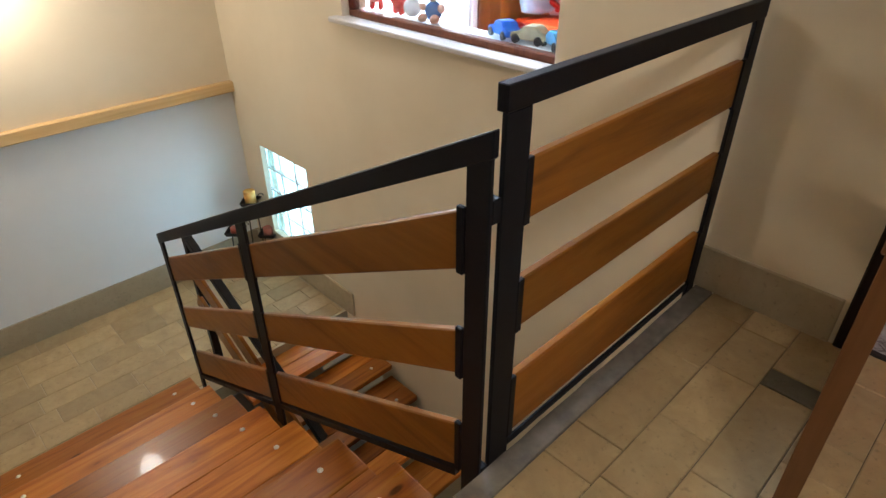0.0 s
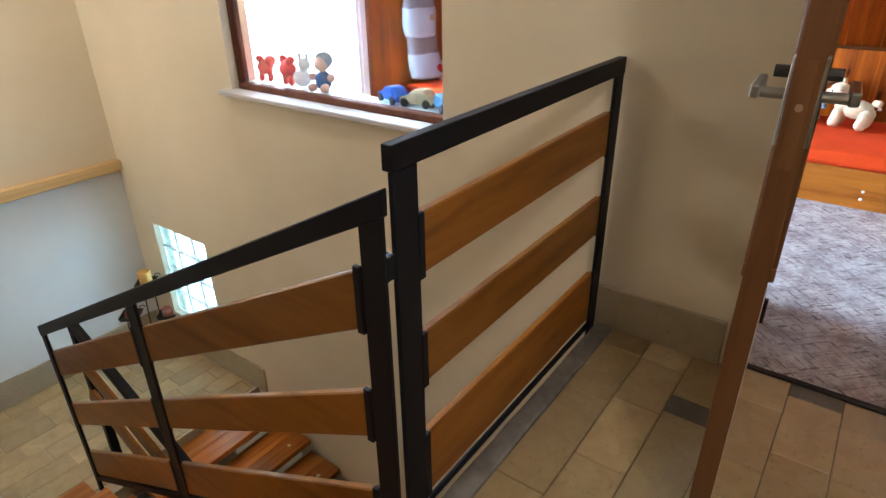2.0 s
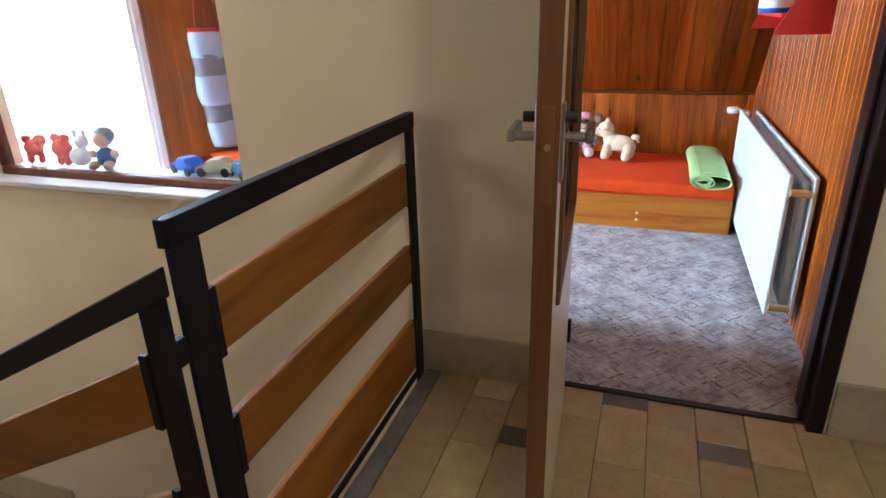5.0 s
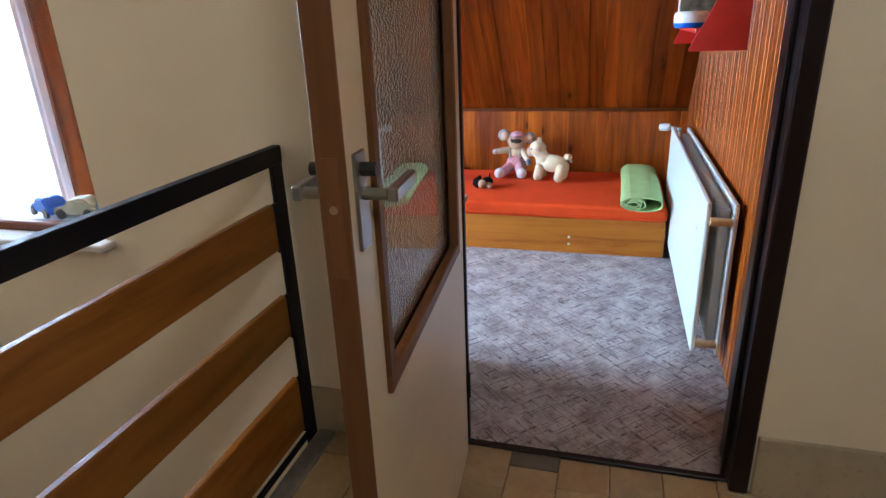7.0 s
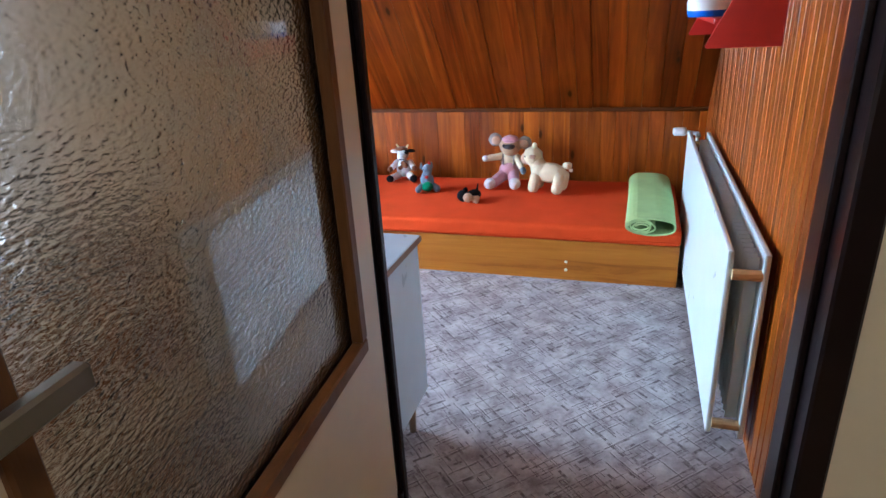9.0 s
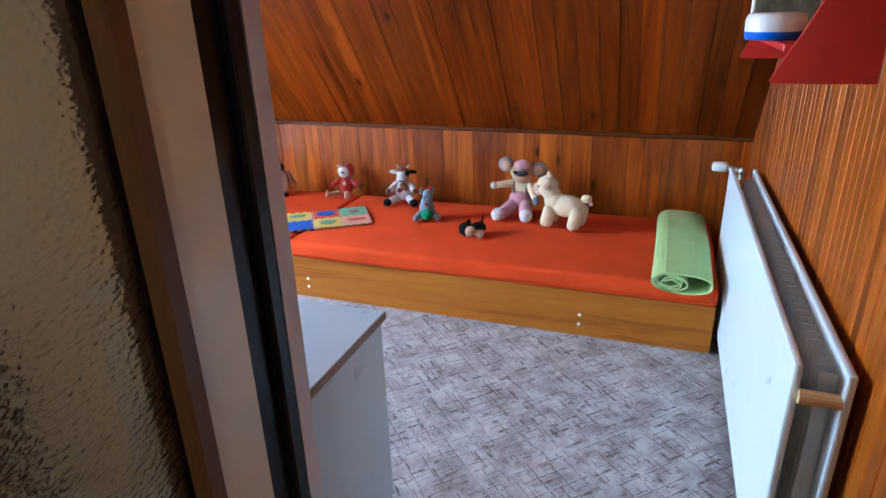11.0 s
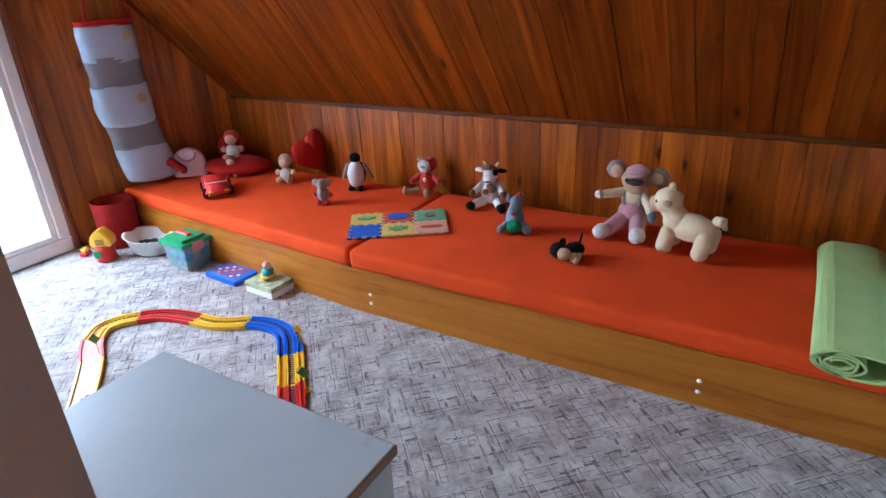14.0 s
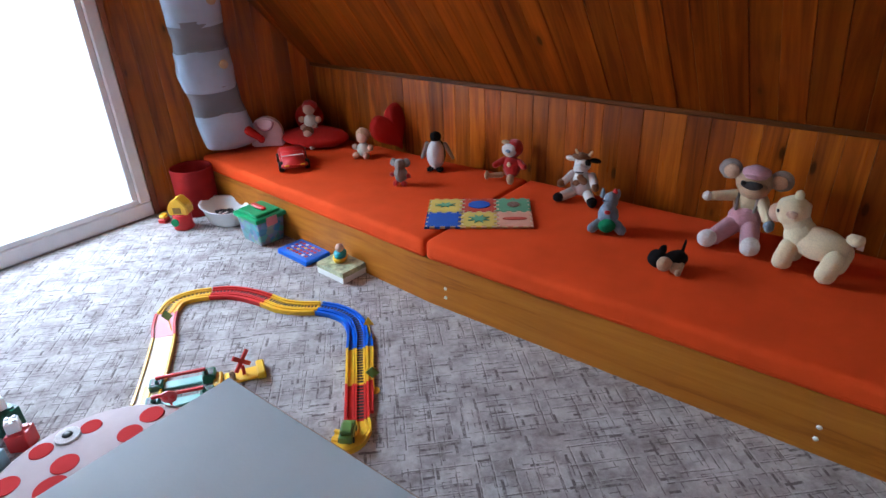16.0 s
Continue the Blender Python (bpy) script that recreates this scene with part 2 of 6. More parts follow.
GROUT = plain("grout", (0.13, 0.105, 0.075), 0.9)
GROUT_PALE = plain("pale_grout", (0.40, 0.34, 0.24), 0.9)
CONCRETE = plain("worn_concrete", (0.20, 0.18, 0.155), 0.85, 0.0, 0.35, 14.0, 0.5, 60.0)
BASE = tile_mat("stone_skirting", (0.38, 0.325, 0.235), (0.46, 0.40, 0.29), 0.5)
CARPET = carpet_mat()
ORANGE = fabric("orange_red_cotton", (0.61, 0.060, 0.008))
LAMINATE = plain("pale_blue_white_laminate", (0.56, 0.67, 0.72), 0.30, 0.0, 0.04)
LAMEDGE = plain("brown_laminate_edge", (0.27, 0.17, 0.10), 0.5)
DOORCREAM = plain("cream_door_laminate", (0.62, 0.52, 0.37), 0.35, 0.0, 0.05)
RADWHITE = plain("white_radiator_enamel", (0.74, 0.84, 0.85), 0.3, 0.0, 0.03)
CHROME = plain("brushed_steel", (0.30, 0.29, 0.27), 0.36, 1.0, 0.1)
ZINC = plain("zinc_plated_bolt", (0.78, 0.77, 0.74), 0.3, 0.5, 0.05)
WHITEPVC = plain("white_window_frame", (0.78, 0.79, 0.80), 0.35, 0.0, 0.04)
BLACK = plain("black_plastic", (0.012, 0.012, 0.013), 0.4)
WHITE = plastic("white_plastic", (0.78, 0.78, 0.76))
RED = plastic("red_plastic", (0.55, 0.018, 0.015))
YELLOW = plastic("yellow_plastic", (0.80, 0.47, 0.02))
BLUE = plastic("blue_plastic", (0.006, 0.11, 0.55))
GREEN = plastic("green_plastic", (0.012, 0.26, 0.09))


def glass_mat(name, bumpy):
    n = Nodes(name)
    v = n.coords((1, 1, 2.2), shift=False)
    h = n.noise(v, 95.0, 1.5, 0.5) if bumpy else None
    return n.finish((0.60, 0.57, 0.53) if bumpy else (0.95, 0.97, 0.97), 0.22 if bumpy else 0.02, 0.0, h, 0.30 if bumpy else 0.0, 0.012, Transmission_Weight=1.0, IOR=1.45)


GLASS = glass_mat("clear_glass", False)
RIPPLE = glass_mat("rippled_glass", True)

n_ = Nodes("overcast_brightness")
em = n_.add("ShaderNodeEmission", Strength=4.5)
grad = n_.ramp(n_.noise(n_.coords(shift=False), 0.25, 3), [(0.3, (0.88, 0.94, 1.0)), (0.7, (1, 1, 1))])
n_.link(grad, em.inputs["Color"])
n_.link(em.outputs[0], n_.t.nodes["Material Output"].inputs["Surface"])
SKYGLOW = n_.mat
n_ = Nodes("daylight_behind_blocks")
em = n_.add("ShaderNodeEmission", Strength=1.5, Color=(0.62, 0.93, 0.98, 1))
n_.link(em.outputs[0], n_.t.nodes["Material Output"].inputs["Surface"])
BLOCKGLOW = n_.mat
n_ = Nodes("lamp_bulb_glow")
em = n_.add("ShaderNodeEmission", Strength=9.0, Color=(1, 0.74, 0.45, 1))
n_.link(em.outputs[0], n_.t.nodes["Material Output"].inputs["Surface"])
BULB = n_.mat

# ---- mesh helpers ----


def box(bm, x0, x1, y0, y1, z0, z1, bev=0.0, m=None, seg=1):
    r = bmesh.ops.create_cube(bm, size=1)
    vs = r["verts"]
    for v in vs:
        v.co = Vector(((x0 + x1) / 2 + v.co.x * (x1 - x0), (y0 + y1) / 2 + v.co.y * (y1 - y0), (z0 + z1) / 2 + v.co.z * (z1 - z0)))
    if bev:
        es = list({e for v in vs for e in v.link_edges})
        out = bmesh.ops.bevel(bm, geom=es, offset=bev, segments=seg, affect="EDGES", profile=0.6)
        vs = list({v for f in out["faces"] for v in f.verts} | {v for v in vs if v.is_valid})
    if m is not None:
        bmesh.ops.transform(bm, matrix=m, verts=vs)
    return vs


def ball(bm, c, r, squash=(1, 1, 1), seg=14, m=None):
    t = Matrix.Translation(c) @ (m or Matrix()) @ Matrix.Diagonal((*[r * s for s in squash], 1))
    return bmesh.ops.create_uvsphere(bm, u_segments=seg, v_segments=max(6, seg * 2 // 3), radius=1, matrix=t)["verts"]


def rod(bm, a, b, r0, r1=None, seg=12, caps=True):
    a, b = Vector(a), Vector(b)
    d = b - a
    m = Matrix.Translation((a + b) / 2) @ d.to_track_quat("Z", "Y").to_matrix().to_4x4()
    return bmesh.ops.create_cone(bm, cap_ends=caps, segments=seg, radius1=r0, radius2=r0 if r1 is None else r1, depth=d.length, matrix=m)["verts"]


def lathe(bm, profile, centre=(0, 0, 0), seg=28, squash=(1, 1)):
    """A turned body from (radius, height) pairs."""
    rings = []
    for r, z in profile:
        rings.append([bm.verts.new((centre[0] + r * squash[0] * math.cos(2 * math.pi * i / seg), centre[1] + r * squash[1] * math.sin(2 * math.pi * i / seg), centre[2] + z)) for i in range(seg)])
    for a, b in zip(rings, rings[1:]):
        for i in range(seg):
            bm.faces.new((a[i], a[(i + 1) % seg], b[(i + 1) % seg], b[i]))
    return rings


def prism(bm, outline, h0, h1, m=None):
    """An upright solid over a closed outline of (x, y)."""
    lo = [bm.verts.new((x, y, h0)) for x, y in outline]
    hi = [bm.verts.new((x, y, h1)) for x, y in outline]
    n = len(outline)
    bm.faces.new(lo[::-1])
    bm.faces.new(hi)
    for i in range(n):
        bm.faces.new((lo[i], lo[(i + 1) % n], hi[(i + 1) % n], hi[i]))
    if m is not None:
        bmesh.ops.transform(bm, matrix=m, verts=lo + hi)
    return lo + hi


def part(name, bm, material, parent=None, label="", smooth=False, second=None):
    me = bpy.data.meshes.new(name)
    bmesh.ops.recalc_face_normals(bm, faces=bm.faces)
    bm.to_mesh(me)
    bm.free()
    me.materials.append(material)
    if second:
        me.materials.append(second)
    if smooth:
        for p in me.polygons:
            p.use_smooth = True
    ob = new(name, me)
    if parent is not None:
        ob.parent = parent
    if label:
        ob["label"] = label
    return ob


def thing(name, label, category, at=(0, 0, 0), rz=0, group="", kind=""):
    ob = new(name)
    ob.empty_display_size = 0.05
    ob.matrix_world = pose(*at, 0, 0, rz)
    return tagged(ob, label, category, group, kind)


def solid(name, dims, material, parent=None, label="", bev=0.0, seg=1, smooth=False):
    bm = bmesh.new()
    box(bm, *dims, bev=bev, seg=seg)
    return part(name, bm, material, parent, label, smooth)


def structure(name, boxes, material, label, category, bev=0.0):
    bm = bmesh.new()
    for b in boxes:
        box(bm, *b, bev=bev)
    return tagged(part(name, bm, material), label, category, kind="structure")


# ---- the shell ----
W0, W1 = 2.62, 2.786
LOW = -1.478
STAIR_N = 4.40
D0, D1, DH = -0.60, 0.224, 2.0
WY0, WY1, WZ0, WZ1 = 1.482, 2.881, 0.660, 1.98


def wall_piece(bm, y0, y1, z0, z1):
    box(bm, W0, W1, y0, y1, z0, z1)


bm = bmesh.new()
wall_piece(bm, -3.6, D0, -0.25, 2.65)
wall_piece(bm, D0, D1 + 0.044, DH, 2.65)
wall_piece(bm, D1 + 0.044, 0.65, -0.25, 2.65)
wall_piece(bm, 0.65, WY0, -2.9, 2.65)
wall_piece(bm, WY0, WY1, -2.9, WZ0)
wall_piece(bm, WY0, WY1, WZ1, 2.65)
GY0, GY1, GZ0, GZ1 = 3.485, 4.109, -1.190, -0.433
wall_piece(bm, WY1, GY0, -2.9, 2.65)
wall_piece(bm, GY0, GY1, -2.9, GZ0)
wall_piece(bm, GY0, GY1, GZ1, 2.65)
wall_piece(bm, GY1, STAIR_N + 0.2, -2.9, 2.65)
wall_east = tagged(part("wall_east", bm, CREAM), "unseen cream wall added to close the hall with a doorway and an inner window", "wall", kind="structure")
bm = bmesh.new()
box(bm, W1, W1 + 0.012, D1 + 0.047, WY0 - 0.05, 0, 2.5)
box(bm, W1, W1 + 0.012, WY0 - 0.05, WY1 + 0.05, 0, WZ0 - 0.05)
box(bm, W1, W1 + 0.012, WY1 + 0.05, NORTH, 0, 2.5)
tagged(part("wall_lining", bm, WHITEWALL), "grey-white painted lining of the playroom wall", "wall", kind="structure")
structure("wall_stair_north", [(-2.6, W1, STAIR_N, STAIR_N + 0.2, -0.070, 2.65)], CREAM, "cream plastered stairwell wall", "wall")
structure("wall_stair_lower", [(-2.6, W1, STAIR_N, STAIR_N + 0.2, -2.9, -0.072)], COOL, "pale white lower stairwell wall", "wall")
# unseen walls, added far out so that less light bounces back
structure("wall_west", [(-2.75, -2.6, -3.8, STAIR_N + 0.2, -2.9, 2.65)], CREAM, "unseen cream wall added to close the hall", "wall")
structure("wall_south", [(-2.6, W1, -3.8, -3.6, -0.25, 2.65)], CREAM, "unseen cream wall added to close the hall", "wall")
structure("ceiling", [(-2.75, W1, -3.8, STAIR_N + 0.2, 2.65, 2.8)], CREAM, "cream ceiling over the stairs", "ceiling")
structure("wall_under_landing", [(-2.6, W0, 0.45, 0.60, -2.9, -0.2)], CREAM, "cream wall below the landing", "wall")
ledge = structure("ledge", [(-2.6, W0, STAIR_N - 0.055, STAIR_N, -0.075, 0.003)], OAKLEDGE, "pale wooden ledge along the stairwell wall", "ledge", 0.006)
# skirtings
structure("baseboard_landing", [(W0 - 0.012, W0 + 0.002, D1 + 0.06, 0.80, 0, 0.174), (W0 - 0.014, W0 + 0.002, -3.6, D0 - 0.052, 0, 0.20)], BASE, "stone tile skirting on the landing", "baseboard", 0.004)
bm = bmesh.new()
box(bm, -2.6, W0 - 0.014, STAIR_N - 0.014, STAIR_N + 0.002, LOW, LOW + 0.205, bev=0.004)
box(bm, W0 - 0.014, W0 + 0.002, 3.05, STAIR_N, LOW, LOW + 0.205, bev=0.004)
tagged(part("baseboard_lower", bm, BASE), "stone tile skirting on the lower floor", "baseboard", kind="structure")

# floors under the tiles
landing = structure("floor_landing", [(-2.6, 2.669, -3.6, 0.672, -0.22, -0.006)], GROUT, "beige stone tile landing floor with dark inserts", "floor")
structure("floor_lower", [(-2.6, 1.60, 3.08, STAIR_N, LOW - 0.2, LOW - 0.006), (1.60, W0, 3.16, STAIR_N, LOW - 0.2, LOW - 0.005)], GROUT_PALE, "beige stone tile lower floor", "floor")
structure("floor_basement", [(-2.6, W1, 0.4, STAIR_N, -3.0, -2.9)], WHITEWALL, "pale floor below the stairs", "floor")
bm = bmesh.new()
box(bm, -2.6, W0, 0.674, 0.744, -0.22, 0.002, bev=0.012, seg=2)
bmesh.ops.subdivide_edges(bm, edges=[e for e in bm.edges if e.calc_length() > 1], cuts=60)
for v in bm.verts:
    v.co += Vector((0, noise.noise(v.co * 14) * 0.005, noise.noise(v.co * 11 + Vector((3, 1, 2))) * 0.003))
tagged(part("landing_edge", bm, CONCRETE), "chipped grey concrete edge of the landing", "kerb", kind="structure")

# playroom shell
structure("floor_playroom", [(2.671, 6.2, -0.9, NORTH + 0.02, -0.22, -0.004)], GROUT, "playroom subfloor", "floor")
bm = bmesh.new()
box(bm, 2.665, 5.37, SOUTH_P - 0.01, NORTH, -0.004, 0.006, bev=0.002)
tagged(part("carpet", bm, CARPET), "mottled mauve-grey carpet with a scratchy line pattern", "carpet", kind="structure")
structure("metal_threshold", [(2.645, 2.67, D0, D1, -0.004, 0.009)], JAMB, "dark metal threshold strip in the doorway", "threshold", 0.003)
GX0, GX1, GH = 2.95, 4.31, 2.08
structure("wall_playroom_north", [(W1, GX0, NORTH + 0.02, NORTH + 0.25, -0.2, 2.65), (GX1, 6.3, NORTH + 0.02, NORTH + 0.25, -0.2, 2.65), (GX0, GX1, NORTH + 0.02, NORTH + 0.25, GH, 2.65), (GX0, GX1, NORTH + 0.02, NORTH + 0.25, -0.25, -0.005)], WHITEWALL, "wall with the balcony door", "wall")
structure("wall_playroom_south", [(W1, 6.3, SOUTH_P - 0.25, SOUTH_P - 0.02, -0.2, 2.65)], WHITEWALL, "wall behind wooden panelling", "wall")
structure("wall_knee", [(KNEE + 0.02, KNEE + 0.2, SOUTH_P - 0.02, NORTH + 0.02, -0.2, 0.80)], WHITEWALL, "low wall behind wooden panelling", "wall")
SL = 0.80
KZ = 0.735
bm = bmesh.new()
ang = math.atan2(1.0, SL)
# planks of the sloping ceiling, laid up the slope
y = SOUTH_P
TOPZ = 2.45
LEN = (TOPZ - KZ) / math.sin(ang)
mslope = Matrix.Translation((KNEE, 0, KZ)) @ Matrix.Rotation(ang - math.pi / 2, 4, "Y")
rng = random.Random(4)
while y < NORTH:
    w = rng.uniform(0.085, 0.10)
    y1 = min(y + w, NORTH)
    dz = rng.uniform(0, 0.003)
    box(bm, -0.0 - dz, 0.016 - dz, y + 0.0003, y1 - 0.0003, 0, LEN, bev=0.0014)
    y = y1
ceiling_slope = part("ceiling_slope", bm, PINE_SLOPE_SHADED)
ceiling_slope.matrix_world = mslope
tagged(ceiling_slope, "sloping ceiling of varnished pine boards with shade in the colour", "ceiling", kind="structure")
bm = bmesh.new()
box(bm, 0.02, 0.16, SOUTH_P - 0.02, NORTH + 0.02, -0.1, LEN + 0.1)
for v in bm.verts:
    v.co = mslope @ v.co
tagged(part("roof_slope", bm, WHITEWALL), "roof slope behind the boards", "ceiling", kind="structure")
structure("ceiling_playroom", [(W1, KNEE - (TOPZ - KZ) * SL + 0.3, SOUTH_P - 0.02, NORTH + 0.02, TOPZ, TOPZ + 0.1)], PINE_Y, "flat wooden ceiling of the playroom", "ceiling")


def panelling(name, label, length, height, m, seed, material=PINE_Z, lo=0.085, hi=0.10, h0=0.0, bev=0.0015):
    """Upright boards side by side, each a piece of its own."""
    root = thing(name, label, "panelling", kind="structure")
    root.matrix_world = m
    r = random.Random(seed)
    meshes, x, i = {}, 0.0, 0
    while x < length - 0.02:
        w = round(r.uniform(lo, hi) * 200) / 200
        w = min(w, length - x)
        if w not in meshes:
            bm = bmesh.new()
            box(bm, 0.0002, w - 0.0002, -0.0, 0.016, 0, height, bev=bev)
            me = bpy.data.meshes.new("board")
            bmesh.ops.recalc_face_normals(bm, faces=bm.faces)
            bm.to_mesh(me)
            bm.free()
            me.materials.append(material)
            meshes[w] = me
        o = new("board", meshes[w])
        o.parent = root
        o.location = (x, -0.0005 * (i % 3), h0)
        x += w
        i += 1
    return root


SKEW_N = -18.5
panelling("panelling_knee", "low wall of upright varnished pine boards", NORTH - SOUTH_P, KZ + 0.01, pose(KNEE, NORTH, 0, 0, 0, -90), 3)
panelling("panelling_north", "wall of upright varnished pine boards", 5.9 - GX1 - 0.03, 2.6, pose(GX1 + 0.03, NORTH, 0, 0, 0, SKEW_N), 5)
panelling("panelling_south", "wall of narrow upright varnished pine boards", 5.9 - W1, 2.6, pose(W1, SOUTH_P, 0) @ Matrix.Diagonal((1, -1, 1, 1)), 8, PINE_Z, 0.045, 0.058, bev=0.0042)
structure("panel_rail", [(KNEE - 0.014, KNEE + 0.004, SOUTH_P, NORTH, KZ - 0.012, KZ + 0.012)], PINE_RAIL, "dark wooden rail between low wall and slope", "trim", 0.004)

# ---- doorway: frame and leaf ----
frame_root = thing("door_frame", "dark brown enamelled steel door frame", "door frame", kind="structure")
bm = bmesh.new()
prism(bm, [(2.712, D1 - 0.004), (W1 + 0.013, D1 + 0.034), (W1 + 0.013, D1 + 0.046), (2.712, D1 + 0.043)], 0, DH)
part("reveal", bm, WHITEWALL, frame_root, "grey-white plaster reveal")
for nm, b in (("jamb", (W0 - 0.016, 2.71, D1 - 0.006, D1 + 0.045, 0, DH + 0.05)), ("jamb", (W0 - 0.016, 2.79, D0 - 0.045, D0 + 0.006, 0, DH + 0.05)), ("head", (W0 - 0.016, 2.71, D0 + 0.006, D1 - 0.006, DH - 0.006, DH + 0.05))):
    solid(nm, b, JAMB, frame_root, bev=0.005)
for s, y in ((1, D0 + 0.006), (-1, D1 - 0.006)):
    solid("stop", (W0 + 0.045, W0 + 0.065, min(y, y + s * 0.014), max(y, y + s * 0.014), 0.0, DH), JAMB, frame_root, bev=0.003)

LEAF = 4.2
door = thing("door_1", "open cream door with a rippled glass pane and brown beading", "door", (2.598, 0.214, 0.012), 180 + LEAF, kind="structure")
# local x runs from the hinge to the latch edge, local +y faces the doorway
LW, LT, LH = 0.865, 0.04, 1.975
PX0, PX1, PZ0, PZ1 = 0.092, 0.765, 0.735, 1.86
bm = bmesh.new()
box(bm, 0, LW - 0.006, -LT / 2, LT / 2, 0, PZ0)
box(bm, 0, LW - 0.006, -LT / 2, LT / 2, PZ1, LH)
box(bm, 0, PX0, -LT / 2, LT / 2, PZ0, PZ1)
box(bm, PX1, LW - 0.006, -LT / 2, LT / 2, PZ0, PZ1)
part("leaf", bm, DOORCREAM, door)
solid("edge", (LW - 0.006, LW, -LT / 2 - 0.0005, LT / 2 + 0.0005, 0, LH), LEAFEDGE, door, "brown wooden edge", 0.001)
for s in (1, -1):
    bm = bmesh.new()
    y0, y1 = sorted((s * 0.006, s * (LT / 2 + 0.009)))
    for b in ((PX0, PX1, PZ0, PZ0 + 0.03), (PX0, PX1, PZ1 - 0.03, PZ1), (PX0, PX0 + 0.028, PZ0 + 0.03, PZ1 - 0.03), (PX1 - 0.028, PX1, PZ0 + 0.03, PZ1 - 0.03)):
        box(bm, b[0], b[1], y0, y1, b[2], b[3], bev=0.003)
    part("bead", bm, LEAFEDGE, door, "brown glazing bead")
bm = bmesh.new()
box(bm, PX0 + 0.005, PX1 - 0.005, -0.0025, 0.0025, PZ0 + 0.005, PZ1 - 0.005)
for f in bm.faces:
    f.material_index = 1 if f.normal.y < -0.5 else 0
pane = part("pane", bm, GLASS, door, "rippled glass pane", second=RIPPLE)
HX, HZ = LW - 0.048, 1.10
for s in (1, -1):
    bm = bmesh.new()
    y0, y1 = sorted((s * LT / 2, s * (LT / 2 + 0.006)))
    box(bm, HX - 0.02, HX + 0.022, y0, y1, HZ - 0.080, HZ + 0.060, bev=0.002)
    plate = part("handle_plate", bm, CHROME, door, "brushed steel plate")
    bm = bmesh.new()
    rod(bm, (HX, s * LT / 2, HZ), (HX, s * (LT / 2 + 0.055), HZ), 0.009)
    y0, y1 = sorted((s * (LT / 2 + 0.042), s * (LT / 2 + 0.058)))
    box(bm, HX - 0.100, HX + 0.012, y0, y1, HZ - 0.010, HZ + 0.012, bev=0.003)
    part("lever", bm, CHROME, plate)
    bm = bmesh.new()
    rod(bm, (HX, s * LT / 2, HZ + 0.035), (HX, s * (LT / 2 + 0.028), HZ + 0.035), 0.010)
    part("snib", bm, BLACK, plate, "black locking snib")
solid("latch_plate", (LW, LW + 0.0015, -0.011, 0.011, HZ - 0.11, HZ + 0.06), LEAFEDGE, door)
bm = bmesh.new()
rod(bm, (LW, 0, HZ - 0.01), (LW + 0.004, 0, HZ - 0.01), 0.006)
part("latch", bm, LAMEDGE, door)
for z in (0.25, 1.65):
    bm = bmesh.new()
    rod(bm, (-0.004, LT / 2 + 0.004, z - 0.045), (-0.004, LT / 2 + 0.004, z + 0.045), 0.008)
    part("hinge", bm, JAMB, door)

# ---- inner window between stairwell and playroom ----
win = thing("window_1", "red-brown wooden inner window with a pale stone sill", "window", kind="structure")
FX0, FX1 = 2.665, 2.715
for b, nm in (((FX0, FX1, WY0, WY1, WZ0, WZ0 + 0.036), "frame"), ((FX0, FX1, WY0, WY1, WZ1 - 0.05, WZ1), "frame"), ((FX0, FX1, WY0, WY0 + 0.036, WZ0 + 0.036, WZ1 - 0.05), "frame"), ((FX0, FX1, WY1 - 0.042, WY1, WZ0 + 0.036, WZ1 - 0.05), "frame")):
    solid(nm, b, WINWOOD, win, bev=0.006)
solid("pane", (2.675, 2.680, WY0 + 0.03, WY1 - 0.03, WZ0 + 0.03, WZ1 - 0.045), GLASS, win).visible_shadow = False
bm = bmesh.new()
box(bm, W0 - 0.06, W0 + 0.044, WY0 - 0.035, WY1 + 0.05, WZ0 - 0.022, WZ0 + 0.004, bev=0.005)
part("window_sill", bm, WHITEWALL, win, "pale grey painted sill")
solid("inner_shelf", (2.716, 2.815, WY0 + 0.002, WY1 - 0.002, WZ0 + 0.008, WZ0 + 0.034), RADWHITE, win, "white inner sill", bev=0.005)

# ---- balcony door, daylight and what lies outside ----
bal = thing("balcony_door", "white-framed glazed balcony door full of daylight", "door", kind="structure")
FW = 0.07
for b in ((GX0, GX1, NORTH - 0.012, NORTH + 0.06, 0.006, 0.095), (GX0, GX1, NORTH - 0.012, NORTH + 0.06, GH - FW, GH), (GX0, GX0 + FW, NORTH - 0.012, NORTH + 0.06, 0.095, GH - FW), (GX1 - FW, GX1, NORTH - 0.012, NORTH + 0.06, 0.095, GH - FW)):
    solid("frame", b, WHITEPVC, bal, bev=0.008)
for b in ((GX0 + FW, GX1 - FW, NORTH - 0.004, NORTH + 0.045, 0.095, 0.125), (GX1 - FW - 0.035, GX1 - FW, NORTH - 0.004, NORTH + 0.045, 0.125, GH - FW)):
    solid("gasket", b, WHITEPVC, bal, bev=0.004)
solid("pane", (GX0 + FW, GX1 - FW, NORTH + 0.02, NORTH + 0.026, 0.1, GH - FW), GLASS, bal).visible_shadow = False
structure("trim_balcony", [(GX1, GX1 + 0.032, NORTH - 0.02, NORTH + 0.02, 0.006, GH + 0.04)], WINWOOD, "brown wooden trim beside the balcony door", "trim", 0.004)
bm = bmesh.new()
box(bm, -14, 22, 14.0, 14.2, -16, 16)
tagged(part("backdrop", bm, SKYGLOW), "bright overcast distance outside the balcony door", "backdrop", kind="structure")

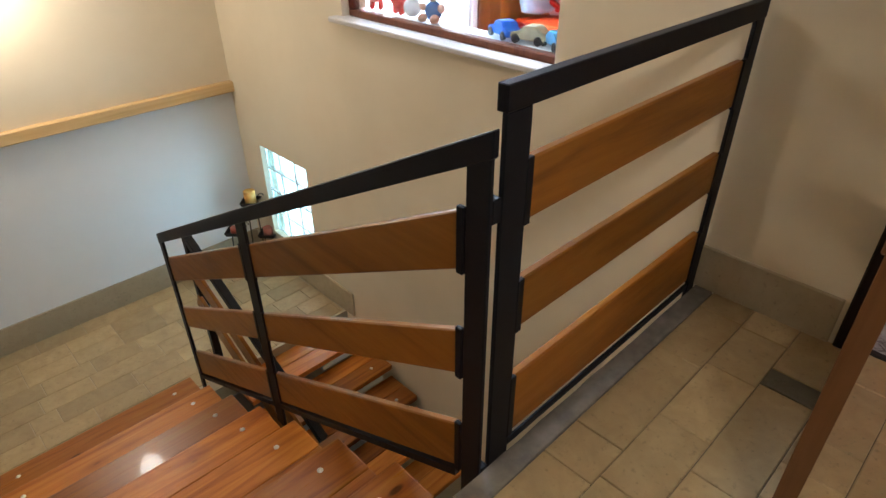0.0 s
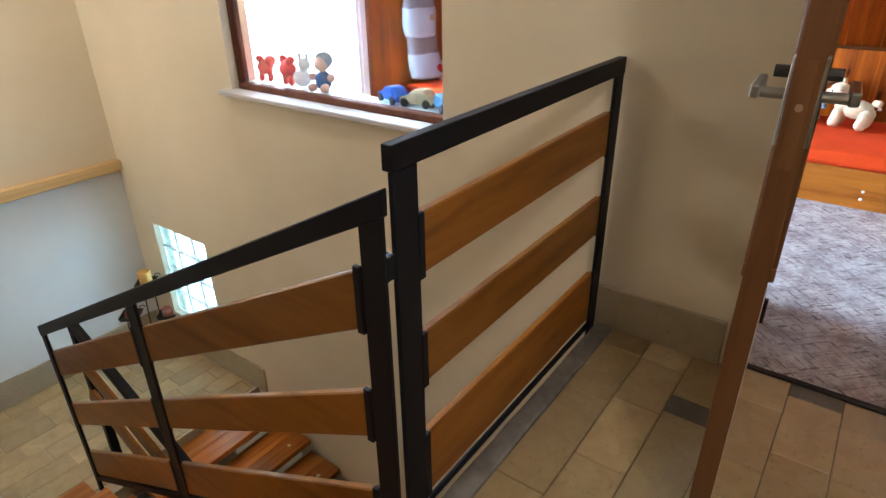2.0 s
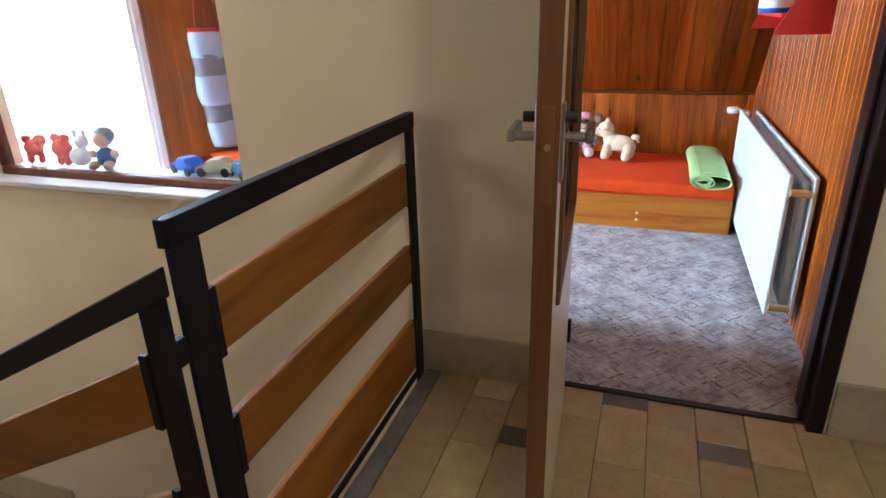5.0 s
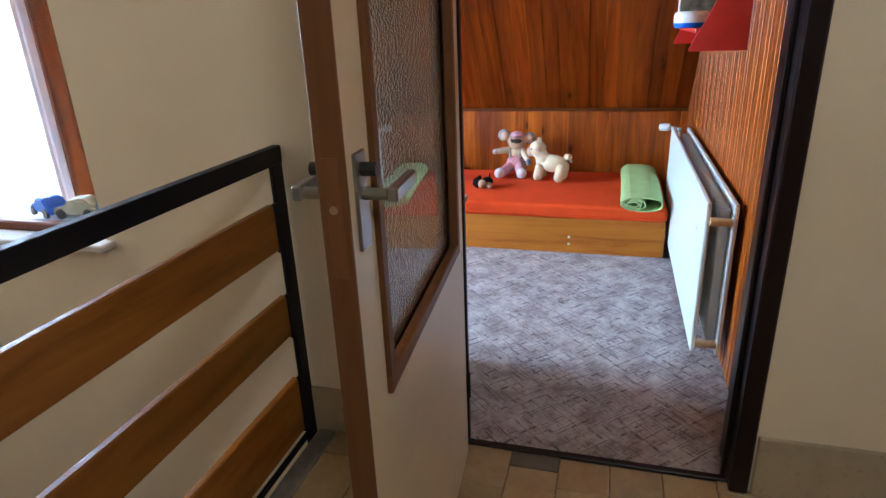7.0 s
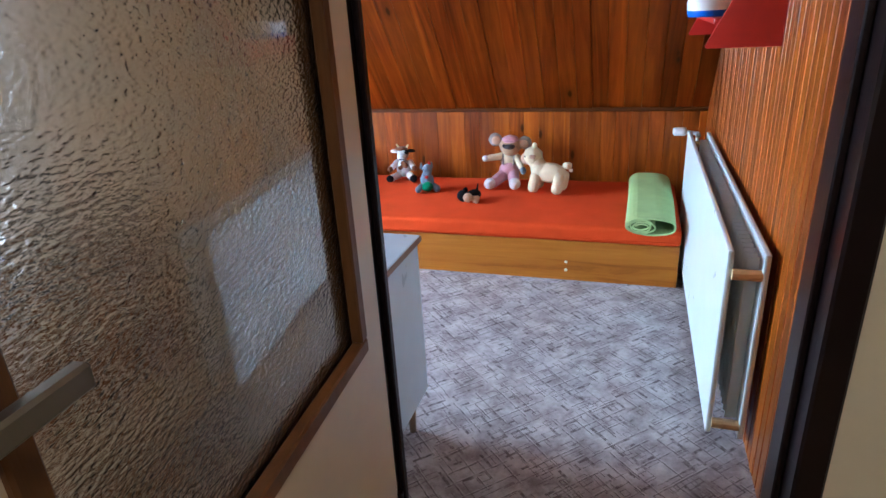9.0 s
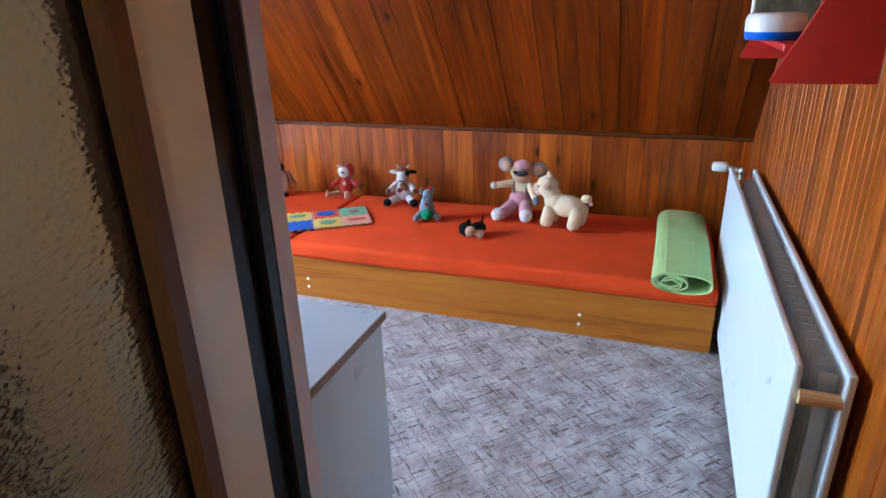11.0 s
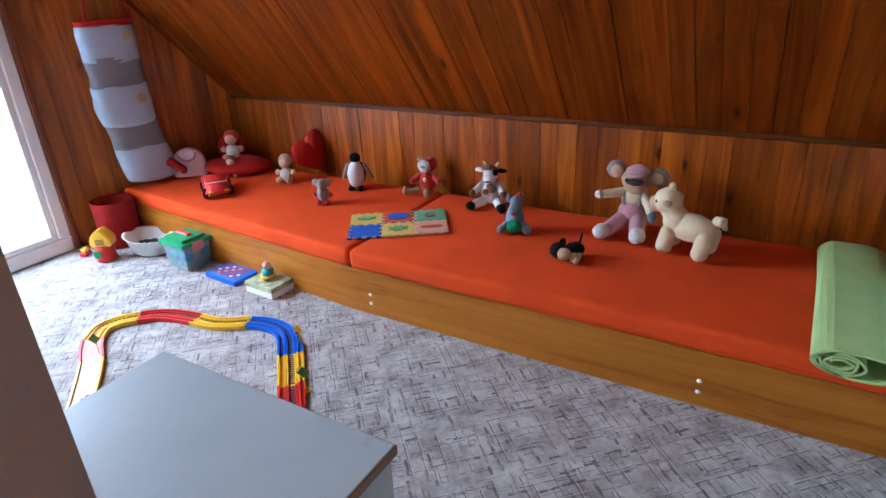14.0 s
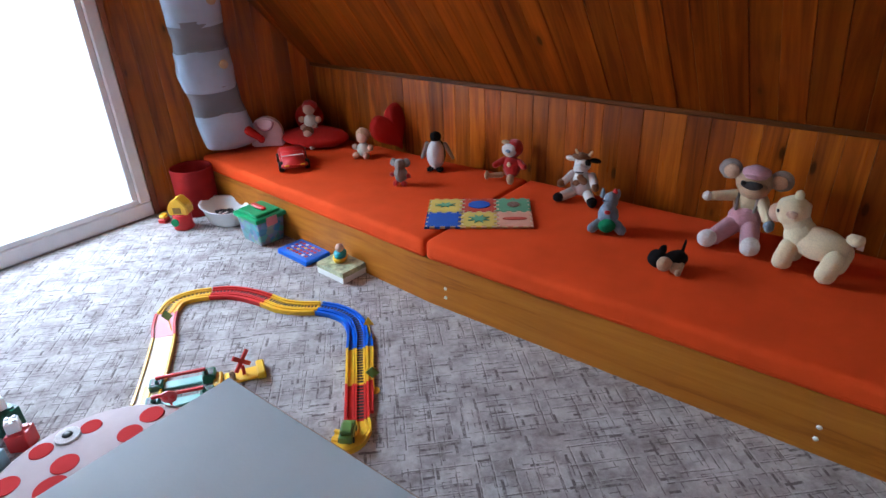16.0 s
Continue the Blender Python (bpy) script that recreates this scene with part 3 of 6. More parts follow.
# ---- glass blocks low in the stairwell ----
gb = thing("window_2", "pale green glass block window", "window", kind="structure")
GB = glass_mat("pale_green_glass_block", True)
GB.node_tree.nodes["Principled BSDF"].inputs["Base Color"].default_value = (0.75, 0.95, 0.92, 1)
ny, nz = 3, 4
for i in range(ny):
    for k in range(nz):
        y0, z0 = GY0 + i * (GY1 - GY0) / ny, GZ0 + k * (GZ1 - GZ0) / nz
        solid("glass_block", (W0 + 0.035, W0 + 0.105, y0 + 0.006, y0 + (GY1 - GY0) / ny - 0.006, z0 + 0.006, z0 + (GZ1 - GZ0) / nz - 0.006), GB, gb, bev=0.012, seg=2).visible_shadow = False
bm = bmesh.new()
for i in range(1, ny):
    y0 = GY0 + i * (GY1 - GY0) / ny
    box(bm, W0 + 0.03, W0 + 0.10, y0 - 0.003, y0 + 0.003, GZ0, GZ1)
for k in range(1, nz):
    z0 = GZ0 + k * (GZ1 - GZ0) / nz
    box(bm, W0 + 0.031, W0 + 0.099, GY0, GY1, z0 - 0.003, z0 + 0.003)
part("mortar", bm, WHITEWALL, gb)
bm = bmesh.new()
box(bm, 2.90, 2.92, 3.1, 4.4, -1.6, 0.0)
tagged(part("backdrop_low", bm, BLOCKGLOW), "daylight behind the glass blocks", "backdrop", kind="structure")

# ---- stairs ----
RISE, RUN = 0.1757, 0.338


def flight(name, label, treads, x0, x1, first_y, first_z, rise, run, sign, depth, clip=0.0):
    st = thing(name, label, "stairs", kind="structure")
    for k in range(1, treads + 1):
        nose = first_y + sign * run * k
        z = first_z - rise * k
        back = nose - sign * depth
        a, b = sorted((nose, back))
        half = (a + b) / 2
        for p0, p1 in ((a, half - 0.001), (half + 0.001, b)):
            bm = bmesh.new()
            vs = box(bm, x0, x1, p0, p1, z - 0.042, z, bev=0.007, seg=2)
            part("tread_board", bm, TREAD, st)
        for bx in (x1 - 0.13, x0 + 0.16):
            bm = bmesh.new()
            lathe(bm, [(0.0, 0.006), (0.006, 0.005), (0.010, 0.0015), (0.0115, 0.0)], (bx, nose - sign * 0.075, z), 14)
            part("bolt", bm, ZINC, st, smooth=True)
        solid("bracket", (x1 - 0.06, x1 - 0.045, a + 0.02, b - 0.02, z - 0.056, z - 0.043), RADWHITE, st)
    return st


stair = flight("staircase_upper", "lacquered pine open-tread stairs going down", 7, 0.30, 1.412, 0.75, -0.079, RISE, RUN, 1, 0.370)
bm = bmesh.new()
ln = math.hypot(7 * RUN, 7 * RISE)
for xx in (1.315, 0.40):
    box(bm, xx, xx + 0.055, 0.0, ln, -0.16, -0.062, m=Matrix.Translation((0, 0.80, -0.245)) @ Matrix.Rotation(-math.atan2(RISE, RUN), 4, "X"))
part("stringer", bm, STEEL, stair)
low_stair = flight("staircase_lower", "lacquered pine open-tread stairs going further down", 5, 1.667, 2.60, 3.155, -1.438, 0.113, 0.266, -1, 0.283)
for k in range(1, 5):
    y, z = 3.155 - 0.266 * k, -1.438 - 0.113 * k
    solid("edge_strip", (2.13 + 0.066 * k, 2.51, y - 0.004, y + 0.032, z - 0.082, z - 0.044), RADWHITE, low_stair, "white strip under the tread edge", 0.003)

# ---- railings ----


def board(parent, y0, y1, x0, x1, z0, z1, slope=0.0, along="x"):
    bm = bmesh.new()
    if along == "x":
        box(bm, x0, x1, y0, y1, z0, z1, bev=0.004)
        return part("rail_board", bm, SLAT, parent)
    vs = box(bm, y0, y1, -x1, -x0, z0, z1, bev=0.004)
    for v in vs:
        v.co.z -= slope * (v.co.x - y0)
    ob = part("rail_board", bm, SLAT, parent)
    ob.matrix_basis = Matrix.Rotation(radians(90), 4, "Z")
    return ob


rail1 = thing("landing_railing", "dark steel railing with three varnished boards", "railing")
RY0, RY1 = 0.748, 0.761
RX0, RX1 = 1.458, 2.614
solid("top_bar", (RX0 - 0.001, RX1, RY0 - 0.002, RY1 + 0.012, 0.958, 1.011), STEEL, rail1, bev=0.002)
solid("post", (RX0, RX0 + 0.078, RY0, RY1, -0.11, 0.958), STEEL, rail1, bev=0.003)
solid("post", (RX1 - 0.060, RX1, RY0, RY1, -0.11, 0.958), STEEL, rail1, bev=0.003)
solid("bottom_bar", (RX0 + 0.078, RX1 - 0.060, RY0 + 0.002, RY1 - 0.002, 0.004, 0.030), STEEL, rail1, bev=0.002)
for z0, z1 in ((0.702, 0.846), (0.410, 0.551), (0.048, 0.252)):
    board(rail1, RY0 + 0.004, RY0 + 0.028, RX0 + 0.086, RX1 - 0.067, z0, z1)
    for xa in (RX0 + 0.071, RX1 - 0.076):
        solid("bracket", (xa, xa + 0.022, RY0 - 0.002, RY1 - 0.002, z0 - 0.007, z1 + 0.004), STEEL, rail1, bev=0.002)

rail2 = thing("stair_railing", "dark steel sloping stair railing with varnished boards", "railing")
SX0, SX1 = 1.420, 1.433
SLOPE = 0.5236
YA, YM, YB = 0.742, 1.919, 2.942
bm = bmesh.new()
for v in box(bm, SX0 - 0.003, SX1 + 0.003, YA, YB, 0.883, 0.940, bev=0.003):
    v.co.z -= SLOPE * (v.co.y - YA)
part("top_bar", bm, STEEL, rail2)
for ya, yb, zlo in ((YA + 0.006, YA + 0.070, -0.19), (YM - 0.031, YM + 0.039, -0.776), (YB - 0.045, YB, -1.34)):
    bm = bmesh.new()
    for v in box(bm, SX0, SX1, ya, yb, zlo, 0.885, bev=0.003):
        if v.co.z > 0.5:
            v.co.z -= SLOPE * (v.co.y - YA)
    part("post", bm, STEEL, rail2)
for zt, zb in ((0.741, 0.596), (0.425, 0.288), (0.109, -0.056)):
    for ya, yb in ((YA + 0.092, YM - 0.022), (YM + 0.030, YB - 0.040)):
        off = SLOPE * (ya - 0.835)
        bm = bmesh.new()
        for v in box(bm, SX0 + 0.004, SX0 + 0.028, ya, yb, zb - off, zt - off, bev=0.004):
            v.co.z -= SLOPE * (v.co.y - ya)
        bmesh.ops.transform(bm, matrix=Matrix.Rotation(radians(-90), 4, "Z"), verts=bm.verts)
        ob = part("rail_board", bm, SLAT, rail2)
        ob.matrix_basis = Matrix.Rotation(radians(90), 4, "Z")
    for ya in (YA + 0.074, YM - 0.038, YM + 0.028, YB - 0.055):
        off = SLOPE * (ya - 0.835)
        solid("bracket", (SX0 - 0.002, SX1 - 0.002, ya, ya + 0.020, zb - off - 0.016, zt - off + 0.004), STEEL, rail2, bev=0.002)
bm = bmesh.new()
for v in box(bm, SX0, SX1 + 0.004, YA + 0.09, YB - 0.01, -0.094, -0.066):
    v.co.z -= SLOPE * (v.co.y - YA - 0.09)
part("bottom_bar", bm, STEEL, rail2)
for z in (0.735, -0.06):
    solid("connector", (SX1, RX0, RY0 + 0.001, RY0 + 0.034, z, z + 0.055), STEEL, rail2, bev=0.002)
rail3 = thing("lower_railing", "dark steel railing of the lower flight", "railing")
LA, LB = (3.212, -0.410), (1.964, -1.089)
LLEN, LTILT = math.hypot(LB[0] - LA[0], LB[1] - LA[1]), math.atan2(LB[1] - LA[1], LB[0] - LA[0])
for dz, h, x0, x1, nm, mt in ((0.0, 0.024, 1.612, 1.656, "top_bar", STEEL), (0.22, 0.056, 1.606, 1.628, "rail_board", SLAT), (0.46, 0.056, 1.606, 1.628, "rail_board", SLAT)):
    bm = bmesh.new()
    box(bm, x0, x1, 0, LLEN, -h, h, bev=0.003, m=Matrix.Translation((0, LA[0], LA[1] - dz)) @ Matrix.Rotation(LTILT, 4, "X"))
    part(nm, bm, mt, rail3)
solid("post", (1.612, 1.656, LA[0] - 0.045, LA[0], LOW, LA[1] + 0.02), STEEL, rail3, bev=0.003)

# ---- playroom: bench, mattresses, cabinet, radiator ----
BX, BT = 4.485, 0.222
LEAN_X = 0.075
bench = thing("platform_bench", "low pine platform along the panelled wall", "bench")
BY0, BY1 = -0.523, NORTH - 0.01

def end_y(x):
    """How far north bench and mattress reach: to the slanting panelled wall."""
    return NORTH - 0.03 - 0.335 * max(0.0, x - GX1 - 0.03)


bm = bmesh.new()
xe = BX + LEAN_X * (end_y(4.62) - 1.485)
prism(bm, [(BX, BY0), (BX + 0.024, BY0), (BX + 0.024, 1.485), (xe + 0.024, end_y(4.64)), (xe, end_y(4.62)), (BX, 1.485)], 0.006, BT)
part("front_board", bm, PINE_Y, bench)
solid("deck", (BX + 0.18, KNEE - 0.03, BY0 + 0.01, end_y(KNEE) - 0.02, BT - 0.03, BT - 0.006), PINE_Y, bench)
solid("end_board", (BX + 0.024, KNEE - 0.03, BY0, BY0 + 0.01, 0.006, BT - 0.004), PINE_Y, bench)
for y in (0.014, 1.388, 2.75):
    for z in (0.106, 0.062):
        bm = bmesh.new()
        lathe(bm, [(0.0, 0.005), (0.006, 0.004), (0.0085, 0.0)], (0, 0, 0), 12)
        ob = part("bolt", bm, ZINC, bench, smooth=True)
        ob.matrix_basis = pose(BX + LEAN_X * max(0.0, y - 1.485), y, z, 0, -90, 0)


def mattress(y0, y1, seed, label):
    bm = bmesh.new()
    box(bm, BX - 0.012, KNEE - 0.05, y0, y1, BT - 0.002, 0.312)
    bmesh.ops.subdivide_edges(bm, edges=bm.edges[:], cuts=1)
    bmesh.ops.bevel(bm, geom=[e for e in bm.edges if e.is_boundary or e.calc_face_angle(0) > 0.5], offset=0.03, segments=4, affect="EDGES", profile=0.6)
    longs = [e for e in bm.edges if e.calc_length() > 0.3]
    bmesh.ops.subdivide_edges(bm, edges=longs, cuts=14, use_grid_fill=True)
    for v in bm.verts:
        v.co.x += LEAN_X * max(0.0, v.co.y - 1.485) * (KNEE - v.co.x) / (KNEE - BX)
        if v.co.y > 2.6:
            v.co.y = 2.6 + (v.co.y - 2.6) * (end_y(v.co.x) - 2.6) / (NORTH - 0.015 - 2.6)
        if v.co.z > BT + 0.01:
            p = v.co * 3.2 + Vector((seed, 0, 0))
            v.co.z += 0.006 * noise.noise(p) - 0.004
            v.co.x += 0.005 * noise.noise(v.co * 6 + Vector((0, seed, 3)))
    ob = part("mattress", bm, ORANGE, None, smooth=True)
    bm = bmesh.new()
    prev = None
    for k in range(41):
        yy = y0 + 0.03 + (min(y1, end_y(4.62)) - y0 - 0.06) * k / 40
        p = Vector((BX - 0.0125 + LEAN_X * max(0.0, yy - 1.485) + 0.002 * noise.noise(Vector((yy * 5, seed, 0))), yy, BT + 0.022))
        if prev is not None:
            rod(bm, prev, p, 0.0028, seg=6)
        prev = p
    part("seam", bm, ORANGE, ob)
    return tagged(ob, label, "mattress", "mattresses on the platform")


mattress(BY0 - 0.005, 1.482, 1.0, "orange-red covered foam mattress on the pine platform")
mattress(1.486, BY1 - 0.005, 7.0, "orange-red covered foam mattress towards the balcony door")

cab = thing("low_cabinet", "white laminate cabinet with brown edging on tapered legs", "cabinet")
CX0, CX1, CY0, CY1, CZ = 2.80, 3.242, 0.332, 0.912, 0.70
solid("body", (CX0, CX1 - 0.012, CY0 + 0.008, CY1 - 0.008, 0.145, CZ - 0.022), LAMINATE, cab, bev=0.002)
solid("top", (CX0, CX1 - 0.001, CY0 + 0.001, CY1 - 0.001, CZ - 0.021, CZ), LAMINATE, cab, bev=0.0015)
for b in ((CX0, CX1 + 0.0005, CY0 - 0.001, CY0 + 0.001, CZ - 0.020, CZ - 0.002), (CX1 - 0.001, CX1 + 0.001, CY0 + 0.001, CY1, CZ - 0.020, CZ - 0.002), (CX1 - 0.013, CX1 - 0.011, CY0 + 0.007, CY1 - 0.007, 0.147, 0.16)):
    solid("edging", b, LAMEDGE, cab, "brown edge band")
for y0, y1 in ((CY0 + 0.012, (CY0 + CY1) / 2 - 0.002), ((CY0 + CY1) / 2 + 0.002, CY1 - 0.012)):
    d = solid("door", (CX1 - 0.012, CX1 - 0.002, y0, y1, 0.165, CZ - 0.026), LAMINATE, cab, bev=0.002)
for x in (CX0 + 0.06, CX1 - 0.075):
    for y in (CY0 + 0.05, CY1 - 0.05):
        bm = bmesh.new()
        rod(bm, (x, y, 0.006), (x, y, 0.146), 0.011, 0.018)
        part("leg", bm, LAMEDGE, cab, "tapered brown leg", True)

rad = thing("radiator", "white double panel radiator on the panelled wall", "radiator")
for y0, y1, x0, x1 in ((-0.562, -0.545, 3.288, 4.965), (-0.652, -0.634, 3.272, 4.94)):
    bm = bmesh.new()
    box(bm, x0, x1, y0, y1, 0.078, 0.688, bev=0.006, seg=2)
    part("panel", bm, RADWHITE, rad)
for x in (3.235, 4.90):
    for z in (0.12, 0.62):
        bm = bmesh.new()
        rod(bm, (x + 0.05, -0.636, z), (x + 0.05, -0.56, z), 0.016)
        part("link_pipe", bm, OAKLEDGE, rad, "yellowed connecting pipe")
fin = solid("convector_fin", (0, 0.004, -0.632, -0.60, 0.12, 0.66), RADWHITE, rad)
fin.location.x = 3.32
for i in range(1, 44):
    o = fin.copy()
    scene.collection.objects.link(o)
    o.location.x = 3.32 + i * 0.036
bm = bmesh.new()
rod(bm, (4.97, -0.60, 0.66), (5.03, -0.60, 0.66), 0.012)
rod(bm, (5.02, -0.60, 0.66), (5.02, -0.60, 0.01), 0.009)
rod(bm, (5.02, -0.60, 0.66), (5.02, -0.53, 0.672), 0.011)
part("pipe", bm, RADWHITE, rad, smooth=True)
bm = bmesh.new()
lathe(bm, [(0, 0), (0.02, 0.002), (0.024, 0.015), (0.022, 0.06), (0.016, 0.068), (0, 0.07)], (0, 0, 0), 16)
bmesh.ops.transform(bm, matrix=Matrix.Translation((5.02, -0.545, 0.672)) @ Matrix.Rotation(radians(-90), 4, "X"), verts=bm.verts)
part("valve", bm, WHITE, rad, "white thermostat valve", True)
for x in (3.5, 4.6):
    solid("wall_bracket", (x, x + 0.03, SOUTH_P, -0.652, 0.2, 0.6), RADWHITE, rad)

# ---- lamp glow on the stairwell wall ----
wl = thing("wall_lamp", "round frosted wall lamp glowing warmly", "lamp", (1.17, STAIR_N, 0.93))
bm = bmesh.new()
rod(bm, (0, 0, 0), (0, -0.03, 0), 0.06, seg=20)
part("mount", bm, CHROME, wl)
bm = bmesh.new()
ball(bm, (0, -0.20, 0.0), 0.05)
ob = part("bulb", bm, BULB, wl, "glowing bulb", True)
ob.visible_shadow = False


def ceiling_lamp(label, x, y):
    cl = thing("ceiling_lamp", label, "lamp", (x, y, 2.65), 0, "ceiling lamps")
    bm = bmesh.new()
    lathe(bm, [(0, 0), (0.13, 0), (0.14, -0.03), (0.12, -0.05), (0.0, -0.052)], (0, 0, 0))
    part("base", bm, WHITE, cl, smooth=True)
    bm = bmesh.new()
    rod(bm, (0, 0, -0.05), (0, 0, -0.28), 0.012)
    part("socket", bm, BLACK, cl)
    bm = bmesh.new()
    ball(bm, (0, 0, -0.33), 0.055)
    part("bulb", bm, BULB, cl, "glowing bulb", True).visible_shadow = False


ceiling_lamp("round ceiling lamp over the landing", 0.52, -0.64)
# made-up fixture at the place of the added stairwell fill
ceiling_lamp("added ceiling lamp, a made-up fixture for the stairwell fill light", 1.70, 2.70)

# ---- stone tiles of the landing and the lower floor ----


def slab(x, y, dx, dy):
    key = (round(dx, 3), round(dy, 3))
    if key not in slab_meshes:
        bm = bmesh.new()
        box(bm, 0.0012, dx - 0.0012, 0.0012, dy - 0.0012, -0.012, 0, bev=0.0025)
        me = bpy.data.meshes.new("tile")
        bmesh.ops.recalc_face_normals(bm, faces=bm.faces)
        bm.to_mesh(me)
        bm.free()
        slab_meshes[key] = me
    return slab_meshes[key]


slab_meshes = {}
TW = 0.155


def tile_floor(root, x0, x1, y0, y1, z, seed, darks, limit, first):
    """Strips of tiles along x with short dark inserts."""
    r = random.Random(seed)
    row, y, made = 0, y1, 0
    while y > y0 + 0.01:
        ya = max(y - (TW if row else first), y0)
        marks = darks.get(row)
        plan = []
        if marks is None:
            marks = r.uniform(0.0, 0.6)
        pos = x1 - marks
        plan.append((pos, 0.092, True) if row in darks else (pos, 0.25, False))
        # full tiles each side of the insert
        a = pos + (0.092 if row in darks else 0.25)
        while a < x1 - 0.02:
            plan.append((a, min(0.302, x1 - a), False))
            a += 0.302
        a = pos
        n = 0
        while a > x0 + 0.01:
            n += 1
            w, dk = min(r.choice((0.302, 0.302, 0.45, 0.150)), a - x0), False
            a -= w
            plan.append((a, w, dk))
        for px, w, dk in plan:
            if w < 0.012 or px < x0 - 0.001 or px + w > x1 + 0.26:
                continue
            dz = r.uniform(-0.0012, 0.0012)
            if made < limit:
                o = new("tile", slab(0, 0, w, y - ya))
                o.parent = root
                o.location = (px, ya, z + dz)
                if not o.data.materials:
                    o.data.materials.append(TILE)
                o.material_slots[0].link = "OBJECT"
                o.material_slots[0].material = TILE_DARK if dk else TILE
                made += 1
        y = ya
        row += 1


tile_floor(landing, -0.2, 2.644, -1.05, 0.672, 0.0, 3, {2: 0.375, 4: 0.066, 6: 0.272}, 150, 0.152)
lowroot = bpy.data.objects["floor_lower"]
tile_floor(lowroot, 0.2, W0 - 0.015, 3.18, STAIR_N, LOW, 9, {}, 110, TW)

# ---- toys: helpers ----
CREAMFUR = plush("cream_plush", (0.76, 0.65, 0.42), 0.10)
GREYFUR = plush("grey_plush", (0.30, 0.27, 0.25))
PINKFUR = plush("pink_cloth", (0.62, 0.33, 0.38))
TANFUR = plush("tan_plush", (0.50, 0.33, 0.20))
WHITEFUR = plush("white_plush", (0.72, 0.70, 0.68))
BLACKFUR = plush("black_plush", (0.009, 0.008, 0.009), 0.18, 0.0)
DARKGREYFUR = plush("dark_grey_plush", (0.07, 0.065, 0.065), 0.18, 0.05)
PALETAN = plush("pale_tan_plush", (0.62, 0.42, 0.29))
BLUEFUR = plush("blue_grey_plush", (0.20, 0.26, 0.33))
REDFUR = plush("red_plush", (0.45, 0.020, 0.018))
BROWNFUR = plush("brown_plush", (0.20, 0.08, 0.03))
GREENCLOTH = fabric("green_cloth", (0.02, 0.22, 0.10))
PALECLOTH = fabric("pale_floral_cloth", (0.62, 0.58, 0.50), 700.0, 0.25, 0.3)
SKIN = plastic("doll_vinyl", (0.62, 0.38, 0.28), 0.5)
MATGREEN = plain("green_foam_mat", (0.40, 0.56, 0.21), 0.8, 0.0, 0.10, 10.0, 0.4, 220.0)
REDCLOTH = fabric("red_cloth", (0.37, 0.016, 0.012))
BED = 0.309


def limb(bm, a, b, r0, r1=None):
    r1 = r0 if r1 is None else r1
    rod(bm, a, b, r0, r1, 12, False)
    ball(bm, a, r0, seg=12)
    ball(bm, b, r1, seg=12)


def soft(name, material, parent, shapes, label=""):
    """One soft part out of balls ('b', centre, radius, squash) and limbs ('l', from, to, radii)."""
    bm = bmesh.new()
    for s in shapes:
        if s[0] == "b":
            ball(bm, s[1], s[2], s[3] if len(s) > 3 else (1, 1, 1), 22)
        else:
            limb(bm, *s[1:])
    shift = Vector((len(shapes) * 1.7, shapes[0][1][0] * 90, shapes[0][1][2] * 70))
    for v in bm.verts:
        v.co += 0.0035 * noise.noise_vector(v.co * 34 + shift) + 0.0016 * noise.noise_vector(v.co * 110 + shift)
    return part(name, bm, material, parent, label, True)


G1 = "soft toys on the mattresses"

# koala in pink dungarees, sitting against the wall
t = thing("plush_koala", "sitting plush koala with a pink cap and pink dungarees", "soft toy", (5.20, 0.450, BED), 186, G1)
soft("torso", CREAMFUR, t, [("b", (-0.03, 0, 0.150), 0.056, (0.8, 1.0, 1.0))])
soft("overall", PINKFUR, t, [("b", (-0.012, 0, 0.085), 0.060, (0.9, 1.08, 1.05)), ("l", (0.01, -0.035, 0.06), (0.115, -0.088, 0.036), 0.040, 0.034), ("l", (0.01, 0.03, 0.06), (0.125, 0.045, 0.036), 0.040, 0.034)])
for s in (1, -1):
    soft("strap", GREYFUR, t, [("l", (0.018, s * 0.034, 0.135), (-0.01, s * 0.038, 0.192), 0.007, 0.007)], "grey strap")
soft("foot", WHITEFUR, t, [("b", (0.150, -0.108, 0.040), 0.037)])
soft("foot", WHITEFUR, t, [("b", (0.160, 0.052, 0.042), 0.038)])
arm = soft("arm", CREAMFUR, t, [("l", (-0.02, -0.05, 0.180), (0.025, -0.125, 0.178), 0.024, 0.019)])
soft("paw", WHITEFUR, arm, [("b", (0.03, -0.148, 0.176), 0.022)], "pale paw")
arm = soft("arm", CREAMFUR, t, [("l", (-0.02, 0.05, 0.175), (0.06, 0.088, 0.125), 0.024, 0.019)])
soft("paw", BLUEFUR, arm, [("b", (0.072, 0.098, 0.105), 0.022, (1, 0.9, 1.2))], "grey-blue paw")
hd = soft("head", TANFUR, t, [("b", (-0.02, 0.01, 0.250), 0.066, (0.95, 1.08, 0.95)), ("b", (0.028, 0.014, 0.232), 0.045, (0.9, 1.25, 0.85))])
soft("cap", PINKFUR, hd, [("b", (-0.006, 0.012, 0.294), 0.046, (1.0, 1.15, 0.62)), ("b", (0.032, 0.014, 0.288), 0.032, (0.9, 1.3, 0.28))], "pink cap")
soft("nose", DARKGREYFUR, hd, [("b", (0.056, 0.010, 0.258), 0.027, (0.7, 1.45, 0.6))], "dark grey nose")
soft("eye", BLACK, hd, [("b", (0.062, -0.024, 0.266), 0.010)])
